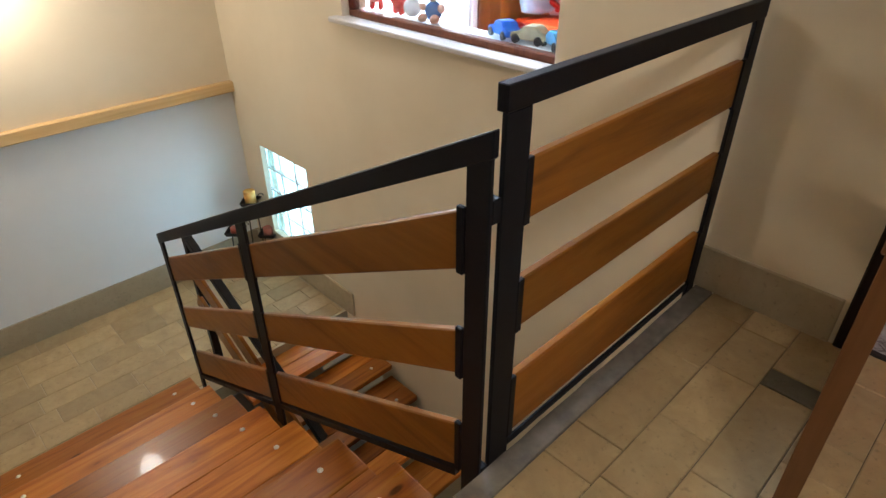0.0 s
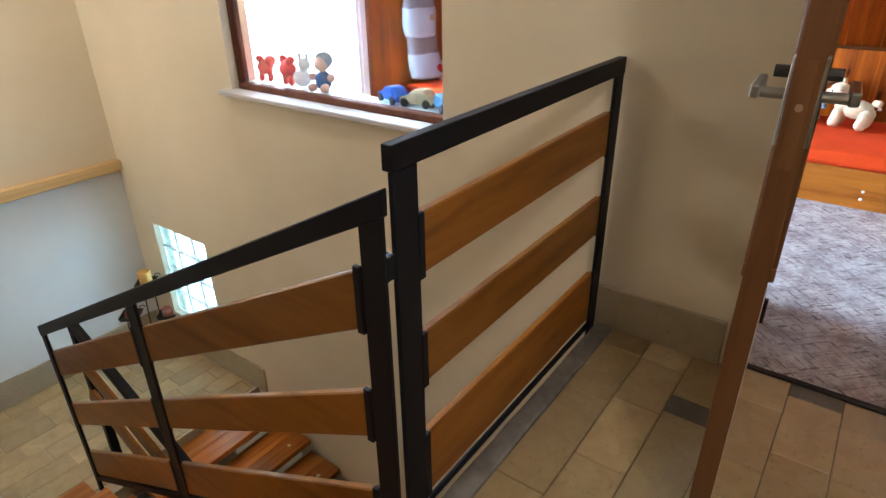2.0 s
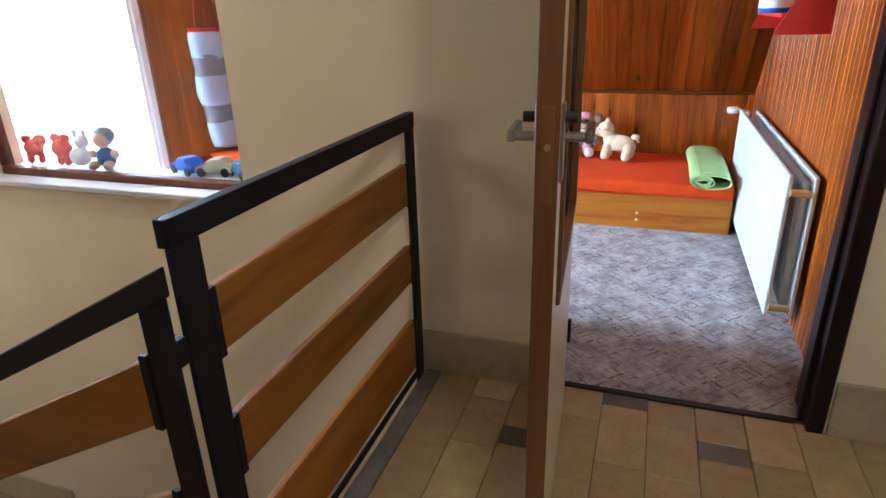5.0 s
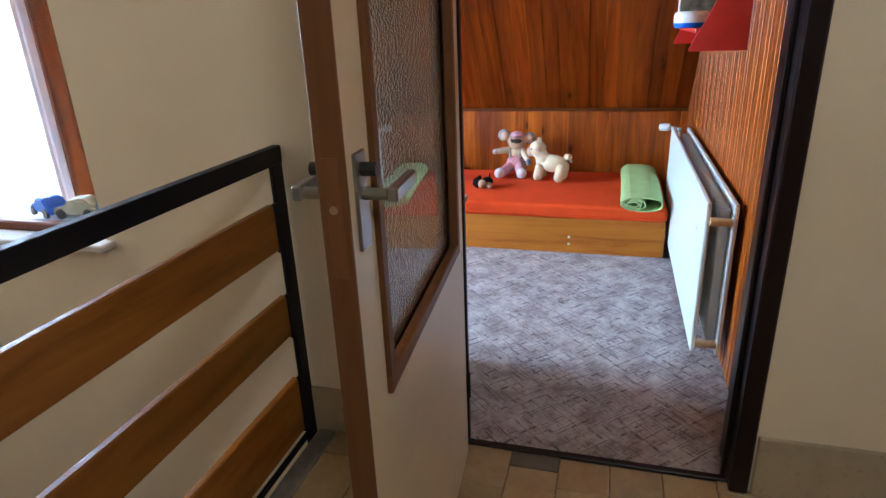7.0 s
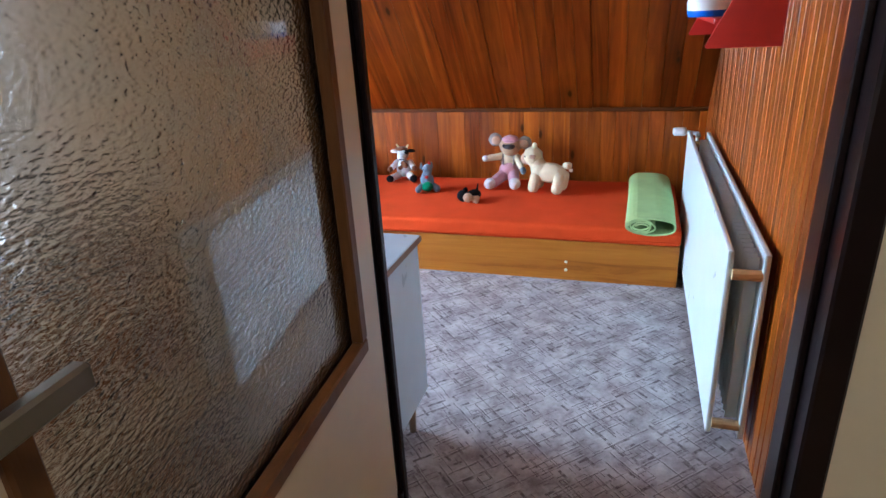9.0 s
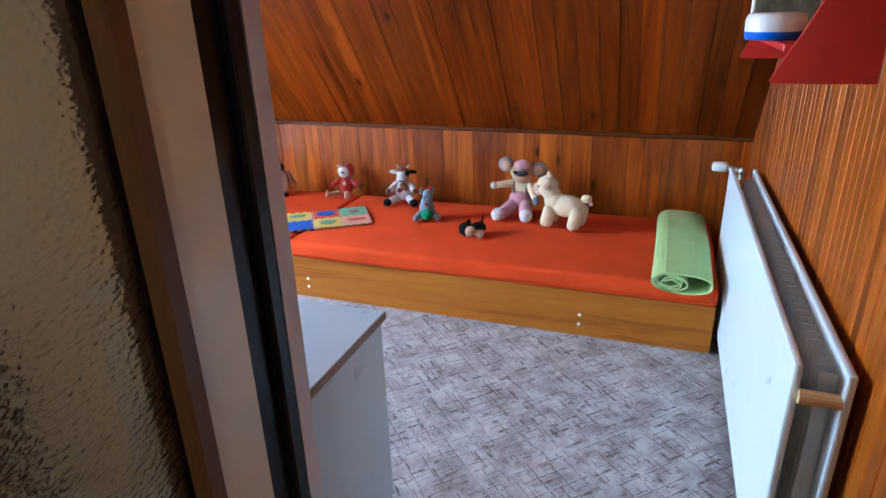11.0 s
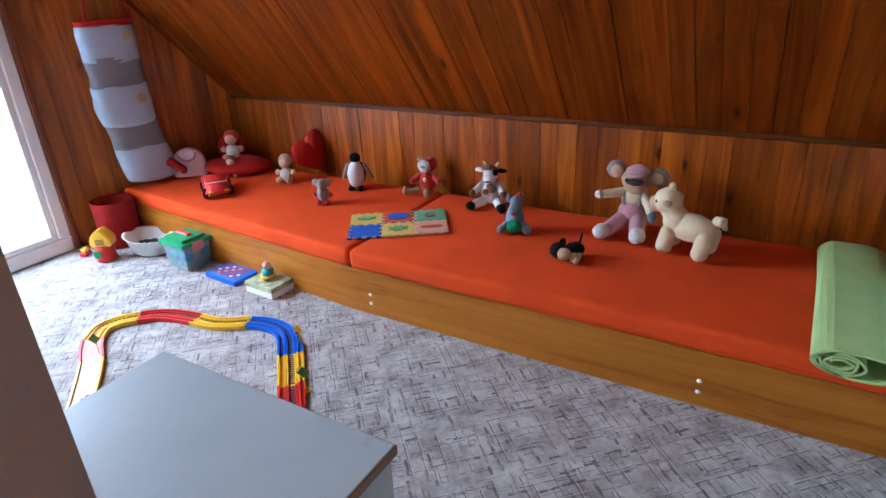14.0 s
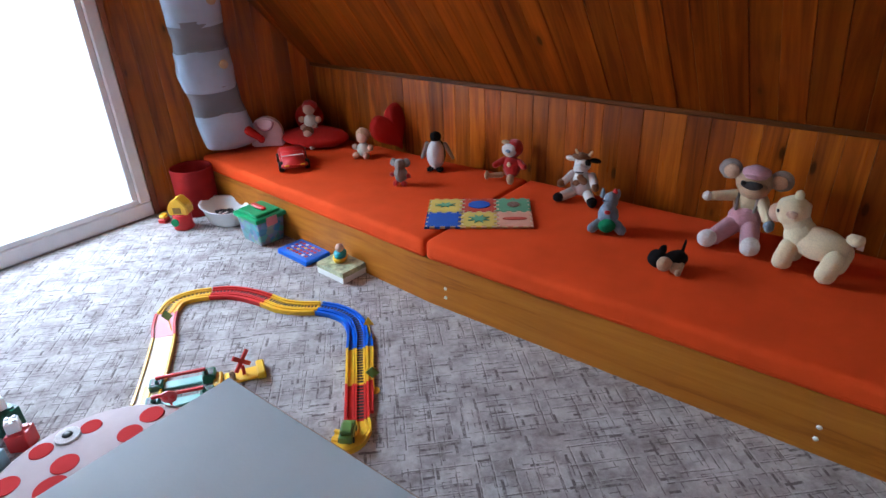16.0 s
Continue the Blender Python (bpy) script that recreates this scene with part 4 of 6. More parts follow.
for s in (1, -1):
    soft("ear", GREYFUR, hd, [("b", (-0.018, 0.01 + s * 0.094, 0.280 - 0.012 * s), 0.044, (0.4, 1, 1))])
    soft("inner_ear", PALETAN, hd, [("b", (0.002, 0.01 + s * 0.089, 0.277 - 0.012 * s), 0.030, (0.4, 1, 1))])

t.scale = (0.95, 0.95, 0.93)
# lamb
t = thing("plush_lamb", "standing cream plush lamb with a white label at its tail", "soft toy", (5.045, 0.175, BED), 78, G1)
soft("body", CREAMFUR, t, [("b", (0.0, 0, 0.115), 0.062, (1.55, 0.95, 0.95)), ("b", (0.06, 0, 0.13), 0.055)])
for x, y in ((0.075, 0.035), (0.075, -0.035), (-0.07, 0.04), (-0.07, -0.04)):
    soft("leg", CREAMFUR, t, [("l", (x, y, 0.09), (x + 0.012, y * 1.15, 0.034), 0.034, 0.034)])
hd = soft("head", CREAMFUR, t, [("b", (0.105, 0.0, 0.205), 0.056, (1.0, 0.95, 1.0)), ("l", (0.07, 0, 0.15), (0.09, 0, 0.18), 0.045, 0.045), ("b", (0.095, 0, 0.262), 0.019, (0.8, 0.8, 1.3))])
for s in (1, -1):
    soft("eye", BLACK, hd, [("b", (0.135, s * 0.042, 0.212), 0.008)])
    soft("ear", PALETAN, hd, [("b", (0.085, s * 0.058, 0.215), 0.020, (1.0, 0.6, 0.7))])
soft("muzzle", PALETAN, hd, [("b", (0.146, 0.0, 0.188), 0.035)], "peach muzzle")
soft("tail", CREAMFUR, t, [("b", (-0.105, 0, 0.165), 0.026, (1.1, 0.9, 0.8))])
solid("tag", (-0.125, -0.105, -0.034, -0.031, 0.12, 0.138), WHITE, t, "white satin label")

# puppy lying on its side
t = thing("plush_puppy", "small black and tan plush puppy lying on the mattress", "soft toy", (4.82, 0.58, BED), 150, G1)
soft("body", BLACKFUR, t, [("b", (0, 0, 0.034), 0.034, (1.5, 1, 0.95)), ("l", (-0.04, -0.01, 0.05), (-0.085, -0.045, 0.07), 0.007, 0.004)])
soft("head", BLACKFUR, t, [("b", (0.055, -0.03, 0.035), 0.034)])
soft("muzzle", TANFUR, t, [("b", (0.06, 0.012, 0.034), 0.026), ("b", (0.03, 0.038, 0.022), 0.02), ("l", (0.0, 0.03, 0.02), (0.04, 0.06, 0.016), 0.014, 0.012)])
soft("ear", BLACKFUR, t, [("b", (0.02, -0.045, 0.055), 0.018, (1, 0.5, 1.1))])

# donkey
t = thing("plush_donkey", "small blue-grey plush donkey with a green bowl", "soft toy", (4.985, 0.915, BED), 200, G1)
soft("body", BLUEFUR, t, [("b", (-0.005, 0, 0.060), 0.042, (0.9, 1, 1.15)), ("l", (0.015, 0.036, 0.03), (0.045, 0.058, 0.020), 0.020, 0.020), ("l", (0.015, -0.036, 0.03), (0.045, -0.058, 0.020), 0.020, 0.020)])
hd = soft("head", BLUEFUR, t, [("b", (0.0, 0.004, 0.128), 0.033, (0.9, 0.9, 1.15)), ("b", (0.030, -0.004, 0.108), 0.024)])
soft("nose", REDFUR, hd, [("b", (0.050, -0.004, 0.098), 0.012)], "red nose")
soft("mane", REDFUR, hd, [("b", (-0.006, 0.020, 0.168), 0.011, (0.9, 0.9, 1.2))], "red tuft")
soft("eye", BLACK, hd, [("b", (0.026, -0.022, 0.135), 0.005)])
for s in (1, -1):
    soft("ear", BLUEFUR, hd, [("b", (-0.018, s * 0.030, 0.150), 0.013, (0.6, 0.8, 1.7))])
soft("bowl", GREENCLOTH, t, [("b", (0.045, 0, 0.036), 0.030, (0.8, 1.15, 0.95))], "green cloth piece")

# cow
t = thing("plush_cow", "sitting white plush cow with black patches and a brown cap", "soft toy", (5.235, 1.16, BED), 190, G1)
soft("body", WHITEFUR, t, [("b", (0, 0, 0.072), 0.050, (0.9, 1, 1.2)), ("l", (0, 0.045, 0.11), (0.05, 0.075, 0.085), 0.019, 0.017), ("l", (0, -0.045, 0.11), (0.05, -0.075, 0.08), 0.019, 0.017)])
for s in (1, -1):
    soft("leg", WHITEFUR, t, [("l", (0.02, s * 0.036, 0.03), (0.075, s * 0.066, 0.025), 0.024, 0.022)])
    soft("hoof", BLACKFUR, t, [("b", (0.095, s * 0.078, 0.025), 0.024)])
    soft("cuff", BROWNFUR, t, [("b", (0.055, s * 0.079, 0.080), 0.019)], "red-brown cuff")
for y, z, q in ((0.016, 0.098, 0.020), (-0.012, 0.084, 0.016), (0.004, 0.115, 0.014)):
    soft("bib", BROWNFUR, t, [("b", (0.040, y, z), q, (0.6, 1.1, 1.0))], "red-brown patterned bib")
hd = soft("head", WHITEFUR, t, [("b", (0.0, 0, 0.168), 0.038), ("b", (0.032, 0, 0.152), 0.029, (1, 1.15, 0.8))])
soft("patch", BLACKFUR, hd, [("b", (0.018, 0.026, 0.180), 0.018, (0.8, 0.9, 1.0))], "black eye patch")
soft("mouth", DARKGREYFUR, hd, [("b", (0.052, 0, 0.143), 0.013, (0.7, 1.6, 0.5))])
soft("cap", BROWNFUR, hd, [("b", (0.0, -0.008, 0.200), 0.034, (1, 1.2, 0.42))])
for s in (1, -1):
    soft("horn", CREAMFUR, hd, [("l", (-0.005, s * 0.024, 0.205), (-0.005, s * 0.036, 0.224), 0.008, 0.005)])
    soft("ear", BLACKFUR if s > 0 else WHITEFUR, hd, [("b", (-0.005, s * 0.056, 0.184), 0.020, (0.5, 1.3, 0.6))])

# toy in a red suit
t = thing("plush_clown", "sitting plush toy in a red suit with a pale face", "soft toy", (5.27, 1.56, BED), 190, G1)
soft("suit", REDFUR, t, [("b", (0, 0, 0.065), 0.046, (0.9, 1, 1.2)), ("l", (0.0, 0.04, 0.095), (0.035, 0.078, 0.085), 0.017, 0.015), ("l", (0, -0.04, 0.095), (0.035, -0.075, 0.075), 0.017, 0.015), ("b", (-0.012, 0.008, 0.160), 0.044)])
fc = soft("face", WHITEFUR, t, [("b", (0.020, -0.006, 0.156), 0.034, (0.6, 1.15, 1.0))])
soft("eye", BLUEFUR, fc, [("b", (0.041, -0.006, 0.158), 0.011, (0.5, 1.2, 0.8))], "blue-grey eye")
soft("ear", TANFUR, t, [("b", (0.006, -0.030, 0.190), 0.019, (0.7, 1.3, 0.7))], "tan ear")
soft("badge", CREAMFUR, t, [("b", (0.042, 0.0, 0.088), 0.010, (0.5, 1, 1.3))])
soft("foot", TANFUR, t, [("b", (0.072, 0.022, 0.026), 0.022, (0.7, 0.9, 1.3))])
soft("foot", TANFUR, t, [("b", (0.070, -0.105, 0.030), 0.018, (0.9, 0.7, 1.3)), ("l", (0.03, -0.045, 0.025), (0.06, -0.092, 0.026), 0.015, 0.013)])

# penguin
t = thing("plush_penguin", "standing black and white plush penguin", "soft toy", (5.18, 1.975, BED), 205, G1)
soft("belly", WHITEFUR, t, [("b", (0.01, 0, 0.085), 0.052, (0.85, 0.9, 1.55))])
bk = soft("back", BLACKFUR, t, [("b", (-0.016, 0, 0.085), 0.052, (0.75, 0.95, 1.5)), ("b", (0.0, 0, 0.178), 0.03, (1, 1, 1)), ("l", (0.02, 0, 0.178), (0.045, 0, 0.172), 0.009, 0.004)])
for s in (1, -1):
    soft("wing", GREYFUR, t, [("l", (-0.01, s * 0.05, 0.135), (-0.03, s * 0.085, 0.055), 0.013, 0.009)])
    soft("foot", BLACKFUR, t, [("b", (0.035, s * 0.026, 0.012), 0.022, (1.4, 0.9, 0.5))])

# little elephant
t = thing("plush_elephant", "little grey plush elephant with red feet", "soft toy", (4.905, 1.985, BED), 205, G1)
soft("body", GREYFUR, t, [("b", (0, 0, 0.055), 0.034, (0.9, 1, 1.25)), ("b", (0.006, 0, 0.108), 0.030), ("l", (0.03, 0, 0.10), (0.045, 0, 0.065), 0.009, 0.007)])
for s in (1, -1):
    soft("ear", GREYFUR, t, [("b", (-0.004, s * 0.032, 0.115), 0.02, (0.4, 1, 1.1))])
    soft("foot", REDFUR, t, [("b", (0.02, s * 0.022, 0.014), 0.016)])
    soft("mitten", REDFUR, t, [("b", (0.012, s * 0.042, 0.055), 0.012)])

# heart cushion
bm = bmesh.new()
pts = []
for i in range(36):
    a = 2 * math.pi * i / 36
    pts.append((16 * math.sin(a) ** 3 / 130, (13 * math.cos(a) - 5 * math.cos(2 * a) - 2 * math.cos(3 * a) - math.cos(4 * a)) / 130))
for k, (sc, d) in enumerate(((0.15, 0.045), (0.55, 0.040), (0.85, 0.026), (1.0, 0.0), (0.85, -0.026), (0.55, -0.040), (0.15, -0.045))):
    ring = [bm.verts.new((d, x * sc, z * sc + 0.125)) for x, z in pts]
    if k:
        for i in range(36):
            bm.faces.new((prev[i], prev[(i + 1) % 36], ring[(i + 1) % 36], ring[i]))
    else:
        bm.faces.new(ring)
    prev = ring
bm.faces.new(prev)
ob = part("heart_cushion", bm, REDCLOTH, None, smooth=True)
ob.matrix_world = pose(5.285, 2.37, BED + 0.004, 0, 10, 82) @ Matrix.Translation((0, 0, 0.14)) @ Matrix.Rotation(radians(-20), 4, "X") @ Matrix.Diagonal((1, 1.15, 1.2, 1)) @ Matrix.Translation((0, 0, -0.125))
tagged(ob, "red heart-shaped cushion leaning on the panelling", "cushion")

# small figures, each one plain shape
def figure(name, label, at, rz, h, material, hair):
    bm = bmesh.new()
    k = h / 0.14
    for c, r, s in (((0, 0, 0.04), 0.034, (0.9, 1.1, 1.2)), ((0.004, 0, 0.108), 0.031, (1, 1, 1)), ((0.035, 0.03, 0.018), 0.017, (1.5, 1, 1)), ((0.035, -0.03, 0.018), 0.017, (1.5, 1, 1)), ((0.008, 0.045, 0.055), 0.014, (1, 1.2, 1.2)), ((0.008, -0.045, 0.055), 0.014, (1, 1.2, 1.2)), ((-0.010, 0, 0.119), 0.036, (0.95, 1.1, 0.95))):
        vs = ball(bm, tuple(v * k for v in c), r * k, s, 14)
        slot = 2 if c[0] < 0 else 1 if c[2] > 0.1 or r < 0.018 else 0
        for f in {f for v in vs for f in v.link_faces}:
            f.material_index = slot
        for v in vs:
            v.co += v.co.normalized() * 0.006 * k * noise.noise(v.co * 60) * (1.6 if slot == 2 else 0.5)
    ob = part(name, bm, material, None, smooth=True, second=SKIN)
    ob.data.materials.append(hair)
    ob.matrix_world = pose(*at, 0, 0, rz)
    return tagged(ob, label, "doll")


figure("doll", "pale doll in a floral dress sitting on the mattress", (5.12, 2.46, BED), 200, 0.15, PALECLOTH, TANFUR)
figure("doll", "tiny doll in pale clothes sitting on the mattress", (5.06, 2.86, BED), 210, 0.12, BLUEFUR, BROWNFUR)
figure("doll", "doll with a pale face leaning in the corner", (5.17, 2.955, BED + 0.075), 210, 0.165, PALECLOTH, REDFUR)
bm = bmesh.new()
ball(bm, (0, 0, 0.045), 0.16, (0.9, 1.35, 0.34), 24)
for v in bm.verts:
    v.co += v.normal * 0.012 * noise.noise(v.co * 14)
    v.co.z = max(v.co.z, 0.0)
ob = part("cushion", bm, REDCLOTH, None, smooth=True)
ob.matrix_world = pose(5.14, 2.90, BED, 0, 0, 20)
tagged(ob, "crumpled red cushion in the corner of the mattress", "cushion")
bm = bmesh.new()
ball(bm, (0, 0, 0.10), 0.085, (0.5, 1.1, 1.0), 20)
ob = part("cushion", bm, REDCLOTH, None, smooth=True)
ob.matrix_world = pose(5.215, 3.03, BED + 0.03, 0, 12, 30)
tagged(ob, "round red cushion behind a doll", "cushion")

# toy bag
bag = thing("toy_bag", "small pink and white toy bag with a handle", "bag", (4.965, 3.13, BED), 222)
bm = bmesh.new()
out = [(0.085 * math.cos(math.radians(a)), 0.07 + 0.085 * math.sin(math.radians(a))) for a in range(0, 181, 15)]
out = [(0.085, 0.0)] + out + [(-0.085, 0.0)]
prism(bm, out, -0.028, 0.028, Matrix.Rotation(radians(90), 4, "Z") @ Matrix.Rotation(radians(90), 4, "X"))
bmesh.ops.bevel(bm, geom=bm.edges[:], offset=0.008, segments=2, affect="EDGES")
part("body", bm, plastic("pale_pink_vinyl", (0.66, 0.48, 0.50)), bag)
bm = bmesh.new()
for a in range(0, 180, 15):
    p = [Vector((0.036, 0.045 * math.cos(math.radians(b)), 0.135 - 0.045 * math.sin(math.radians(b)))) for b in (a, a + 15)]
    rod(bm, p[0], p[1], 0.006, seg=8)
part("handle", bm, PINKFUR, bag, "pink handle")
bm = bmesh.new()
rod(bm, (0.029, -0.03, 0.04), (0.031, -0.03, 0.04), 0.018, seg=16)
part("badge", bm, REDCLOTH, bag, "small red badge")

# red toy car
car = thing("toy_car", "red plastic toy racing car on the mattress", "toy car", (4.80, 2.70, BED), 236)
bm = bmesh.new()
prof = [(-0.10, 0.022), (0.105, 0.022), (0.115, 0.036), (0.105, 0.050), (0.035, 0.058), (0.005, 0.088), (-0.045, 0.092), (-0.09, 0.066), (-0.108, 0.062)]
prism(bm, prof, -0.052, 0.052, Matrix.Rotation(radians(90), 4, "X"))
bmesh.ops.bevel(bm, geom=bm.edges[:], offset=0.009, segments=3, affect="EDGES")
part("body", bm, RED, car, smooth=True)
bm = bmesh.new()
box(bm, -0.005, 0.03, -0.044, 0.044, -0.002, 0.002, m=Matrix.Translation((0.012, 0, 0.077)) @ Matrix.Rotation(radians(42), 4, "Y"))
part("windscreen", bm, WHITE, car, "white windscreen")
for x in (0.066, -0.066):
    for s in (1, -1):
        bm = bmesh.new()
        rod(bm, (x, s * 0.040, 0.026), (x, s * 0.062, 0.026), 0.026, seg=20)
        bmesh.ops.bevel(bm, geom=bm.edges[:], offset=0.004, segments=2, affect="EDGES")
        wh = part("wheel", bm, BLACK, car)
        bm = bmesh.new()
        rod(bm, (x, s * 0.062, 0.026), (x, s * 0.0635, 0.026), 0.013, seg=14)
        part("rim", bm, RED, wh)
solid("headlight", (0.104, 0.112, 0.022, 0.04, 0.038, 0.046), YELLOW, car, bev=0.002)
solid("headlight", (0.104, 0.112, -0.04, -0.022, 0.038, 0.046), YELLOW, car, bev=0.002)

car.scale = (1.25, 1.35, 1.05)
bag.scale = (1.15, 1.15, 1.15)
# interlocking foam mat
foam = thing("foam_puzzle", "foam puzzle mat of six coloured interlocking squares", "puzzle mat", (4.56, 1.552, BED + 0.001), -55.7)
S = 0.155
FY = plain("yellow_foam", (0.62, 0.46, 0.09), 0.8)
FB = plain("blue_foam", (0.015, 0.09, 0.42), 0.8)
FG = plain("green_foam", (0.14, 0.36, 0.20), 0.8)
FP = plain("pink_foam", (0.66, 0.32, 0.22), 0.8)
FR = plain("red_foam", (0.52, 0.06, 0.03), 0.8)


def foam_square(i, j, mat, inset, inmat, star):
    out = []
    n = 7
    for side in range(4):
        for k in range(n):
            for f in (0.0, 0.999):
                u = (k + f) / n
                d = 0.0 if k % 2 == (i + j + side) % 2 else 0.012
                p = ((u * S, d), (S - d, u * S), (S - u * S, S - d), (d, S - u * S))[side]
                out.append(p)
    bm = bmesh.new()
    prism(bm, [(x + i * S, y + j * S) for x, y in out], 0, 0.010)
    sq = part("square", bm, mat, foam)
    if inset:
        bm = bmesh.new()
        m = 16
        prism(bm, [((i + 0.5) * S + inset[0] * (1 if not star or q % 2 else 0.45) * math.cos(2 * math.pi * q / m), (j + 0.5) * S + inset[1] * (1 if not star or q % 2 else 0.45) * math.sin(2 * math.pi * q / m)) for q in range(m)], 0.009, 0.0135)
        part("inlay", bm, inmat, sq)


foam_square(0, 0, FB, None, None, False)
foam_square(1, 0, FY, (0.05, 0.045), FG, True)
foam_square(2, 0, FP, (0.052, 0.014), FR, False)
foam_square(0, 1, FY, (0.05, 0.03), FG, True)
foam_square(1, 1, FR, (0.05, 0.042), FB, False)
foam_square(2, 1, FG, (0.028, 0.03), BROWNFUR, False)

bm = bmesh.new()
box(bm, 0.004, 3 * S - 0.004, 0.004, 2 * S - 0.004, 0.0, 0.0075)
part("backing", bm, plain("pale_cream_foam", (0.66, 0.54, 0.36), 0.85), foam, "pale foam showing in the joints")
# rolled exercise mat
roll = thing("rolled_mat", "pale green foam mat rolled up on the mattress", "exercise mat", (4.375, -0.385, BED + 0.001), 0)


def sheet(bm, path, x0, x1, th):
    n = len(path)
    rows = []
    for i, (y, z) in enumerate(path):
        a, b = path[max(0, i - 1)], path[min(n - 1, i + 1)]
        d = Vector((b[0] - a[0], b[1] - a[1])).normalized()
        nx = Vector((-d.y, d.x)) * th / 2
        rows.append([bm.verts.new((x, y + s * nx.x + 0.004 * math.sin(x * 9 + i), z + s * nx.y)) for s in (1, -1) for x in (x0, (x0 + x1) / 2, x1)])
    for a, b in zip(rows, rows[1:]):
        for q in ((0, 1), (1, 2), (3, 4), (4, 5)):
            bm.faces.new((a[q[0]], a[q[1]], b[q[1]], b[q[0]]))
        bm.faces.new((a[0], a[3], b[3], b[0]))
        bm.faces.new((a[2], a[5], b[5], b[2]))
    for r in (rows[0], rows[-1]):
        bm.faces.new((r[0], r[1], r[2], r[5], r[4], r[3]))


bm = bmesh.new()
path = []
for i in range(70):
    a = i / 69 * 3.2 * 2 * math.pi
    r = 0.014 + 0.0105 * a / (2 * math.pi) * 1.0
    path.append((0.048 + 1.45 * r * math.cos(a), 0.046 + 0.82 * r * math.sin(a)))
for i in range(1, 26):
    a = i / 25 * 1.9 * math.pi + 0.4 * math.pi
    path.append((0.0 + 0.106 * math.cos(a), 0.045 + 0.0395 * math.sin(a)))
sheet(bm, path, 0.0, 0.82, 0.007)
part("foam_sheet", bm, MATGREEN, roll, smooth=False)

# hanging pocket organiser
CLOTHW = fabric("pale_grey_blue_cloth", (0.42, 0.51, 0.63), 600.0, 0.4, 0.08)
NET = fabric("dark_grey_net", (0.22, 0.225, 0.25), 900.0, 0.5, 0.1)
org = thing("pocket_organiser", "hanging tower of pale cloth pockets with grey net panels", "organiser", (4.735, 3.235, 0.057), -13)
BADGE = plain("tan_badge", (0.42, 0.33, 0.20), 0.8)


def sleeve(z0, z1, material, name, bulge, seed):
    bm = bmesh.new()
    rings = []
    for k in range(9):
        f = k / 8
        z = z0 + (z1 - z0) * f
        w = 0.155 + bulge * math.sin(f * math.pi)
        d = 0.062 + bulge * 0.8 * math.sin(f * math.pi)
        kick = 0.16 * max(0.0, 0.75 - z) - 0.03
        ring = []
        for i in range(28):
            a = 2 * math.pi * i / 28
            x, y = w * math.copysign(abs(math.cos(a)) ** 0.6, math.cos(a)), d * math.copysign(abs(math.sin(a)) ** 0.7, math.sin(a))
            sag = -0.022 * (1 - f) * math.cos(math.pi * x / 0.34) if material is CLOTHW else 0
            ring.append(bm.verts.new((x + kick + 0.006 * noise.noise(Vector((x * 18, z * 16, seed))), y + 0.010 * noise.noise(Vector((x * 12, z * 22, seed + 5))), z + sag)))
        rings.append(ring)
    for a, b in zip(rings, rings[1:]):
        for i in range(28):
            bm.faces.new((a[i], a[(i + 1) % 28], b[(i + 1) % 28], b[i]))
    bm.faces.new(rings[0])
    return part(name, bm, material, org, smooth=True)


for z0, z1, b in ((0.315, 0.515, 0.006), (0.665, 0.885, 0.006), (1.03, 1.215, 0.005)):
    sleeve(z0, z1, CLOTHW, "pocket", b, z0 * 10)
    sleeve(z1 - 0.006, z1 + (0.16 if z1 < 1.2 else 0.03), NET if z1 < 1.2 else REDCLOTH, "net_panel" if z1 < 1.2 else "rim", -0.006, z1 * 10)
for z in (0.80, 1.15):
    bm = bmesh.new()
    rod(bm, (0.06, -0.064, z), (0.06, -0.074, z), 0.026, seg=18)
    part("badge", bm, BADGE, org)
for x in (0.12, -0.12):
    bm = bmesh.new()
    rod(bm, (x, 0, 1.24), (x * 0.3, 0.05, 1.75), 0.006, seg=8)
    part("strap", bm, REDCLOTH, org)
bm = bmesh.new()
limb(bm, (0.135, -0.05, 0.385), (0.195, -0.10, 0.33), 0.030, 0.020)
part("tail", bm, REDCLOTH, org, "red cloth tail", True)
org.scale = (0.96, 0.96, 0.96)

# ---- along the platform on the floor ----
bk = thing("fabric_bucket", "red round fabric bucket beside the platform", "bucket", (4.50, 3.268, 0.006), 0)
bm = bmesh.new()
lathe(bm, [(0.0, 0.004), (0.105, 0.0), (0.112, 0.01), (0.115, 0.12), (0.119, 0.272), (0.114, 0.279), (0.108, 0.27), (0.106, 0.03), (0.0, 0.02)], (0, 0, 0), 32)
for v in bm.verts:
    v.co.x += 0.006 * noise.noise(v.co * 9)
part("body", bm, fabric("dark_red_cloth", (0.27, 0.013, 0.012), 500.0, 0.5, 0.25), bk, smooth=True)

hs = thing("toy_watering_can", "yellow and red plastic toy on the carpet", "toy", (4.31, 3.125, 0.006), 215)
bm = bmesh.new()
lathe(bm, [(0, 0), (0.05, 0), (0.055, 0.006), (0.048, 0.03), (0.052, 0.075), (0.046, 0.08), (0.0, 0.082)], (0, 0, 0), 20)
part("base", bm, RED, hs, smooth=True)
bm = bmesh.new()
prism(bm, [(-0.055, 0.078), (0.055, 0.078), (0.055, 0.12), (0.012, 0.165), (-0.03, 0.15), (-0.055, 0.12)], -0.04, 0.04, Matrix.Rotation(radians(90), 4, "Z") @ Matrix.Rotation(radians(90), 4, "X"))
bmesh.ops.bevel(bm, geom=bm.edges[:], offset=0.006, segments=2, affect="EDGES")
